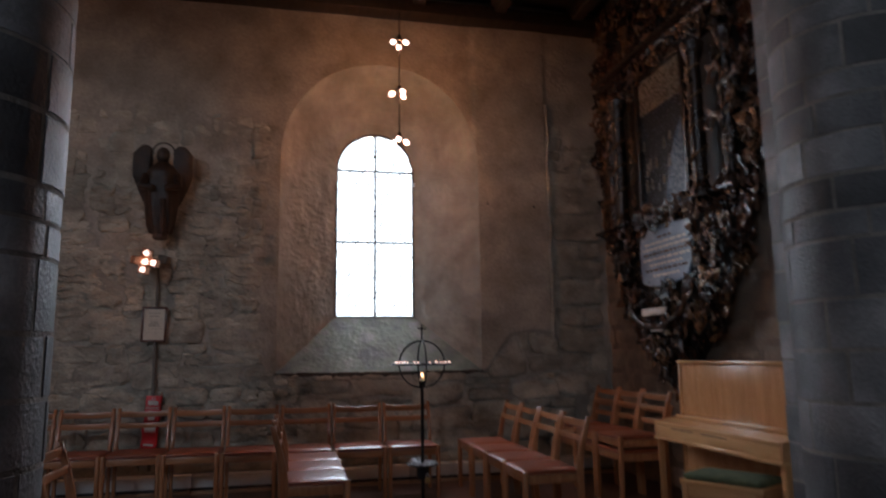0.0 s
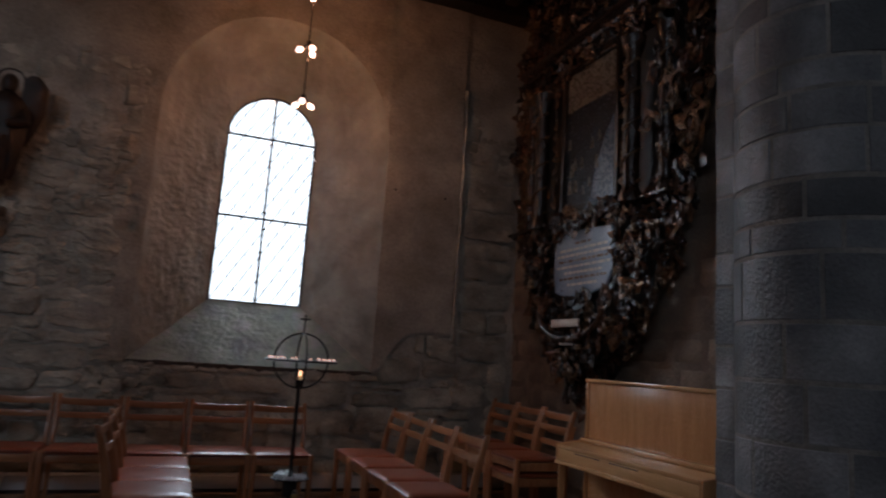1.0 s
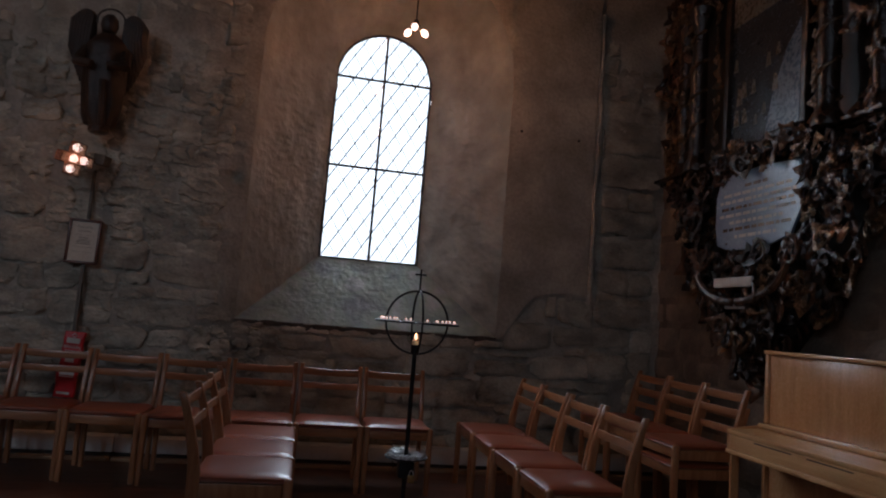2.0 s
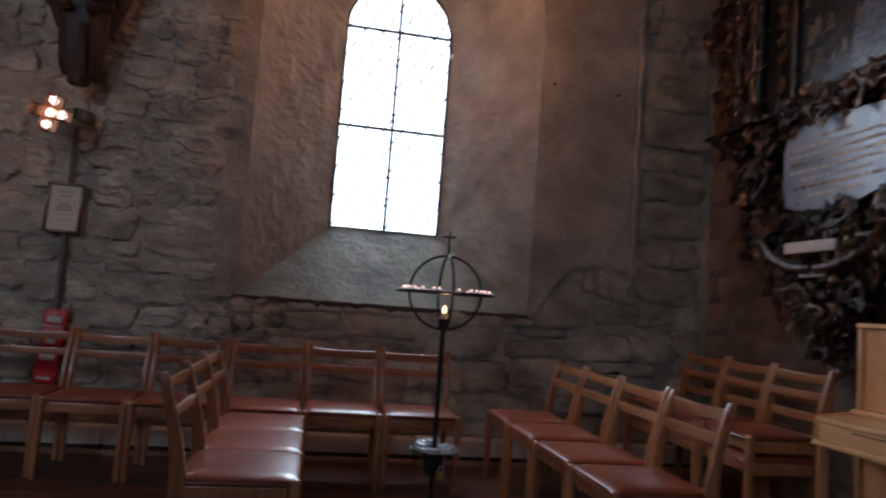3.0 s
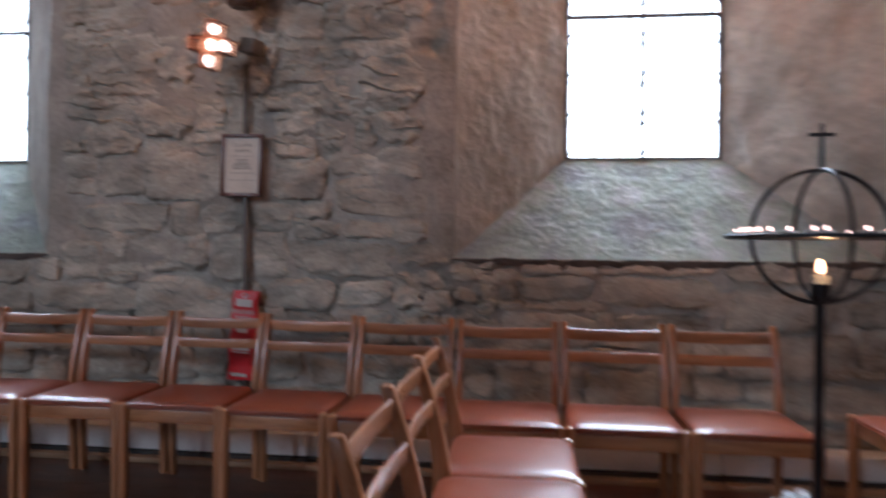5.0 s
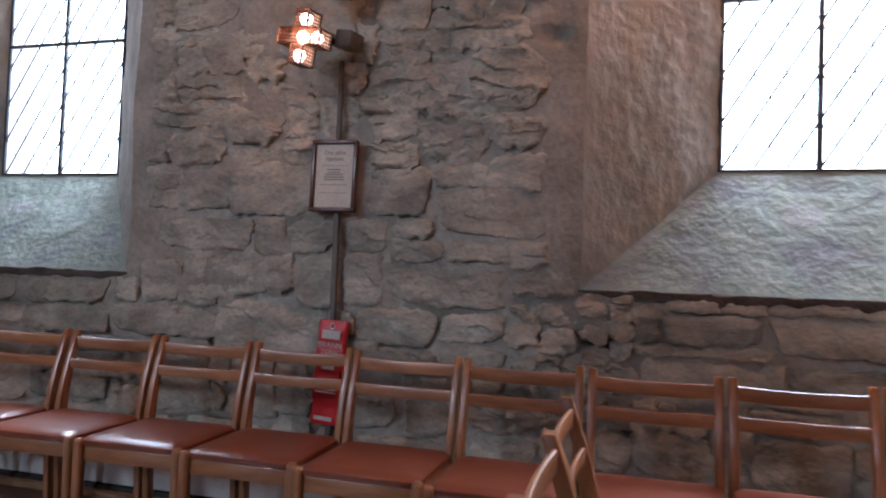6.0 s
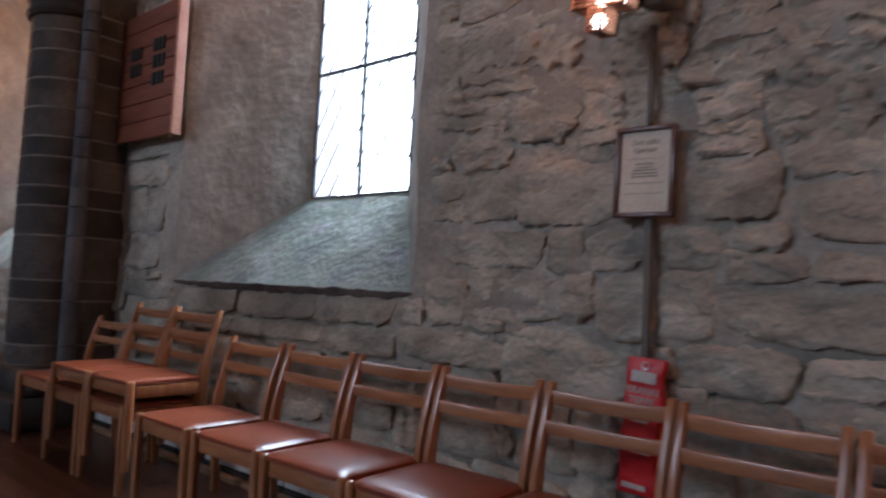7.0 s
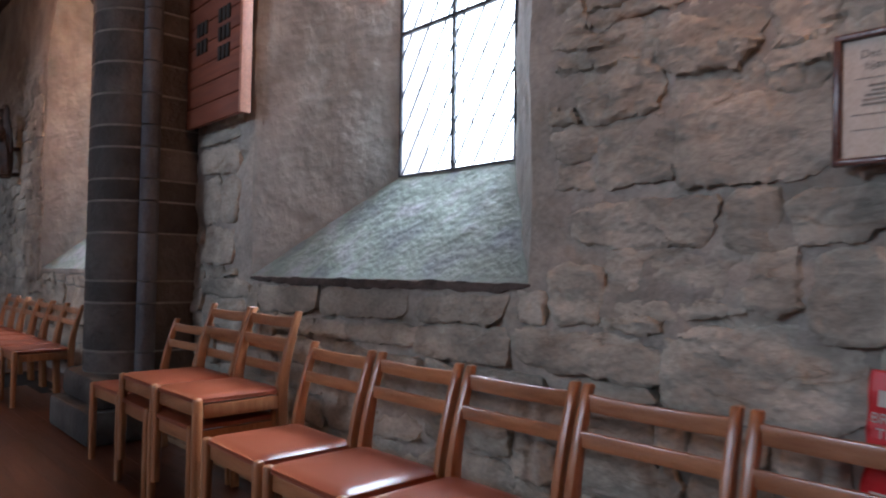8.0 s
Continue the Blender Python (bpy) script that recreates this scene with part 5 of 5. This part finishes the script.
def rubble(x0, x1, z0, z1, proud, slaty, cell):
    """One wall stone: a broken, layered face with sharp lower ledges, chipped edges and an uneven outline."""
    hw, hh = (x1 - x0) / 2, (z1 - z0) / 2
    cx, cz = (x0 + x1) / 2, (z0 + z1) / 2
    nx, nz = max(8, int(1.8 * hw / cell)), max(7, int(1.7 * hh / cell))
    us = [-1, -0.985] + [-0.95 + 1.9 * i / nx for i in range(nx + 1)] + [0.985, 1]
    vs = [-1, -0.97] + [-0.92 + 1.84 * j / nz for j in range(nz + 1)] + [0.97, 1]
    b = bmesh.new()
    seed = rnd.uniform(0, 100)
    p = rnd.uniform(2.8, 6.0) if slaty else rnd.uniform(4.5, 12.0)
    tilt_x, tilt_z = rnd.uniform(-0.010, 0.010), rnd.uniform(-0.016, 0.006)
    cut = [rnd.uniform(0, 0.30) if rnd.random() < 0.5 else 0 for _ in range(4)]
    jit = [(rnd.uniform(-1, 1) * min(0.04, 0.2 * hw), rnd.uniform(-1, 1) * min(0.028, 0.28 * hh)) for _ in range(4)]
    slope, freq = rnd.uniform(-2.2, 2.2), rnd.uniform(9, 13) if slaty else rnd.uniform(4.5, 7.5)
    amp = rnd.uniform(0.022, 0.045) if slaty else rnd.uniform(0.005, 0.018)
    lean = rnd.uniform(-0.22, 0.22) if slaty else rnd.uniform(-0.05, 0.05)
    ragged = rnd.uniform(0.018, 0.034) if slaty else rnd.uniform(0.010, 0.022)
    worn = rnd.uniform(0.003, 0.010)
    base = wall_wave(cx, cz)
    grid = []
    for v in vs:
        row = []
        for u in us:
            e = max(abs(u), abs(v))
            rr = (abs(u / e) ** p + abs(v / e) ** p) ** (-1 / p) if e > 0 else 1
            # some corners are broken off
            rr *= 1 - cut[(u > 0) + 2 * (v > 0)] * max(0, abs(u * v) - 0.45)
            x, z = u * rr * hw, v * rr * hh
            a, c = (u + 1) / 2, (v + 1) / 2
            w4 = ((1 - a) * (1 - c), a * (1 - c), (1 - a) * c, a * c)
            x += sum(w * q[0] for w, q in zip(w4, jit)) + ragged * noise.fractal(Vector((seed + 3, v * hh * 17, u * 2)), 0.7, 2.1, 4) * abs(u)
            z += sum(w * q[1] for w, q in zip(w4, jit)) + ragged * noise.fractal(Vector((seed + 9, u * hw * 13, v * 1.5)), 0.7, 2.1, 4) * abs(v)
            x, z = x - lean * z, z + lean * x * min(1, 0.06 / hw)
            face = 1 - e ** 8
            d = proud + tilt_x * u + tilt_z * v + 0.004 * face
            d += 0.012 * noise.fractal(Vector((x * 5 + seed, z * 7, seed)), 0.8, 2.1, 5) + 0.005 * noise.fractal(Vector((x * 24, z * 36, seed)), 0.6, 2.1, 3)
            # layers that swell downwards and break off in a ledge
            lay_at = z * freq + slope * x + 0.8 * n3(x * 2.4 + seed, z * 3, 1) + 0.25 * n3(x * 11, z * 7, seed)
            d += amp * max(0, n3(x * 2.6, z * 3.4, seed + 9) + 0.22) * (1 - lay_at % 1.0) * face
            if slaty:
                d += 0.020 * noise.fractal(Vector((x * 8, z * 13, seed)), 0.75, 2.1, 5) * face
            if e > 0.999:
                d = -0.06
            else:
                d -= worn * max(0, (e - 0.75) / 0.25) ** 2
            row.append(b.verts.new((x, wall_wave(cx + x, cz + z) - base - d, z)))
        grid.append(row)
    for j in range(len(vs) - 1):
        for i in range(len(us) - 1):
            b.faces.new((grid[j][i], grid[j][i + 1], grid[j + 1][i + 1], grid[j + 1][i]))
    return b, cx, cz, base


# the larger stones, as x from and to, z from and to, stretch by stretch
BESIDE_NOTICE = [(-1.92, -1.44, 1.42, 1.66), (-2.22, -1.93, 1.42, 1.68), (-2.34, -1.78, 1.235, 1.405), (-1.765, -1.585, 1.225, 1.40), (-1.575, -1.31, 1.23, 1.405), (-1.30, -1.05, 1.235, 1.40), (-0.82, -0.29, 1.315, 1.54),
                 (-0.745, -0.475, 1.195, 1.305), (-0.465, -0.30, 1.19, 1.305), (-1.04, -0.83, 1.315, 1.40), (-1.04, -0.755, 1.20, 1.305), (-1.18, -0.89, 1.43, 1.65), (-0.85, -0.585, 1.55, 1.65), (-0.575, -0.33, 1.55, 1.715)]
LOWER = [(-2.18, -1.70, 1.0, 1.215), (-1.69, -1.535, 1.02, 1.21), (-1.525, -1.29, 0.975, 1.215), (-1.275, -1.09, 0.965, 1.22), (-1.08, -0.455, 0.985, 1.185), (-0.445, -0.19, 1.07, 1.18), (-2.42, -2.195, 0.95, 1.20), (-1.95, -1.365, 0.71, 1.0),
         (-2.58, -1.97, 0.785, 0.935), (-1.19, -0.80, 0.81, 0.965), (-0.79, -0.49, 0.83, 0.965), (-1.08, -0.78, 0.67, 0.80), (-2.31, -1.98, 0.42, 0.73), (-2.89, -2.34, 0.54, 0.68)]
BY_THE_LAMP = [(-0.77, -0.44, 2.22, 2.34), (-0.69, -0.32, 1.985, 2.20), (-0.87, -0.40, 1.895, 1.975), (-0.58, -0.33, 1.725, 1.885), (-0.92, -0.59, 1.66, 1.885), (-1.16, -0.93, 1.79, 1.92), (-2.27, -1.89, 2.15, 2.31), (-2.25, -1.89, 2.0, 2.14),
               (-1.16, -0.88, 1.97, 2.15), (-2.29, -1.97, 1.69, 1.87), (-1.95, -1.64, 1.76, 1.97), (-1.88, -1.63, 2.22, 2.33), (-1.88, -1.66, 2.09, 2.21), (-1.86, -1.62, 1.98, 2.08), (-0.87, -0.70, 2.0, 2.21), (-1.16, -0.93, 1.66, 1.785), (-2.24, -1.96, 1.88, 1.99)]
UNDER_SILLS = [(-4.64, -4.02, 0.89, 1.05), (-4.0, -3.26, 0.90, 1.055), (-3.20, -2.62, 0.93, 1.05), (-4.06, -3.20, 0.79, 0.885), (-3.15, -2.62, 0.76, 0.92), (0.20, 0.61, 0.88, 1.02), (0.64, 1.20, 0.845, 1.03), (1.27, 1.84, 0.75, 0.99), (1.86, 2.34, 0.78, 0.93),
               (0.09, 0.59, 0.64, 0.81), (0.68, 1.17, 0.71, 0.83), (1.25, 1.89, 0.49, 0.72), (2.58, 2.94, 1.07, 1.25), (2.36, 2.88, 0.78, 0.99), (1.92, 2.33, 0.56, 0.76), (1.55, 2.09, 0.27, 0.48), (2.10, 2.55, 1.02, 1.27)]
CORNERS = [(2.91, 3.5, 1.26, 1.55), (2.91, 3.24, 1.56, 1.80), (3.25, 3.5, 1.56, 1.80), (2.91, 3.5, 1.81, 2.10), (2.91, 3.5, 2.11, 2.34), (2.91, 3.20, 2.35, 2.52), (3.21, 3.5, 2.35, 2.52), (2.91, 3.5, 2.53, 2.85), (2.91, 3.5, 2.86, 3.18),
           (-5.52, -4.92, 1.99, 2.10), (-5.52, -4.94, 1.79, 1.975), (-5.52, -5.2, 1.45, 1.775), (-5.185, -4.92, 1.45, 1.775), (-5.5, -4.98, 1.17, 1.435)]
PLAN = BESIDE_NOTICE + LOWER + BY_THE_LAMP + UNDER_SILLS + CORNERS


def lay(x0, x1, z0, z1):
    mx, mz = (x0 + x1) / 2, (z0 + z1) / 2
    slaty = (-2.4 < mx < -0.2 and 1.64 < mz < 3.1) or (-0.5 < mx < 0.15 and 0.45 < mz < 1.06)
    near = -3.0 < mx < 0.1 and mz < 2.4
    fade = ramp01(mz, 2.9, 3.9)
    grow = (0.020 if mz > 1.2 else 0.008) if slaty else 0.002
    x0, x1, z0, z1 = x0 - grow, x1 + grow, z0 - 0.9 * grow, z1 + 0.9 * grow
    b, sx, sz, base = rubble(x0, x1, z0, z1, (rnd.uniform(-0.012, 0.012) if slaty else rnd.uniform(-0.004, 0.010)) - 0.012 * fade, slaty, 0.008 if near else 0.015 if mx > -5.7 else 0.03)
    st = part("stone", b, M_STONE, wall_a if mx > -1.4 else wall_b if mx > -5.62 else wall_c)
    st.location = (sx, WALL + base, sz)


G = 0.004
for x0, x1, z0, z1 in PLAN:
    lay(x0, x1, z0, z1)
# the rest of the bare wall, filled with stones that grow to meet their neighbours
def fill(gx, cols, cell, gz=0.14, top=4.04):
    rows = int((top - gz) / cell)
    taken = [[stone_zone(gx + (i + 0.5) * cell, gz + (j + 0.5) * cell) < 0.3 for i in range(cols)] for j in range(rows)]
    for x0, x1, z0, z1 in PLAN:
        for j in range(max(0, round((z0 - gz) / cell)), min(rows, round((z1 - gz) / cell))):
            for i in range(max(0, round((x0 - gx) / cell)), min(cols, round((x1 - gx) / cell))):
                taken[j][i] = True
    for j in range(rows):
        for i in range(cols):
            if taken[j][i]:
                continue
            z = gz + j * cell
            small = 1.66 < z < 3.1 and gx > -6
            want = (rnd.uniform(0.10, 0.38) if small else rnd.uniform(0.18, 0.66)) / cell
            tall = (rnd.uniform(0.08, 0.22) if small else rnd.uniform(0.10, 0.26)) / cell
            # broken small stuff below the corner of the sill
            crumbled = -0.58 < gx + i * cell < 0.2 and 0.4 < z < 1.06
            if crumbled:
                want, tall = rnd.uniform(0.07, 0.24) / cell, rnd.uniform(0.05, 0.11) / cell
            n = 1
            while n < want + 4 and i + n < cols and not taken[j][i + n]:
                n += 1
            n = n if n <= want + 3 else max(1, int(want))
            m = 1
            while m < tall and j + m < rows and not any(taken[j + m][i:i + n]):
                m += 1
            for q in range(j, j + m):
                taken[q][i:i + n] = [True] * n
            if n * cell > (0.05 if crumbled else 0.09) and m * cell > 0.05 - 0.02 * crumbled and n * 1.6 > m:
                lay(gx + i * cell + G, gx + (i + n) * cell - G, z + G, z + m * cell - G)


fill(-5.6, 455, 0.02)
fill(-12.6, 156, 0.04)

# floor planks
rnd = random.Random(6)
y = 1.42
PLANK = finish("plank", box((-1, -0.0592, -0.012), (1, 0.0592, 0.0), 0.0012, 1), M_FLOOR, False)
while y < 7.35:
    x = -7.6 - rnd.uniform(0, 2)
    while x < EAST:
        ln = rnd.uniform(2.2, 3.8)
        x1 = min(x + ln, EAST)
        ob = new("plank", PLANK)
        ob.parent = aisle_floor
        ob.location, ob.scale = ((x + x1) / 2, y + 0.058, 0.0), ((x1 - x) / 2 - 0.001, 1, 1)
        x = x1
    y += 0.119
bm = box((WEST, 1.42, -0.012), (-9.4, 7.35, -0.001), 0)
tagged(part("far_boards", bm, M_FLOOR, aisle_floor), kind="stuff")
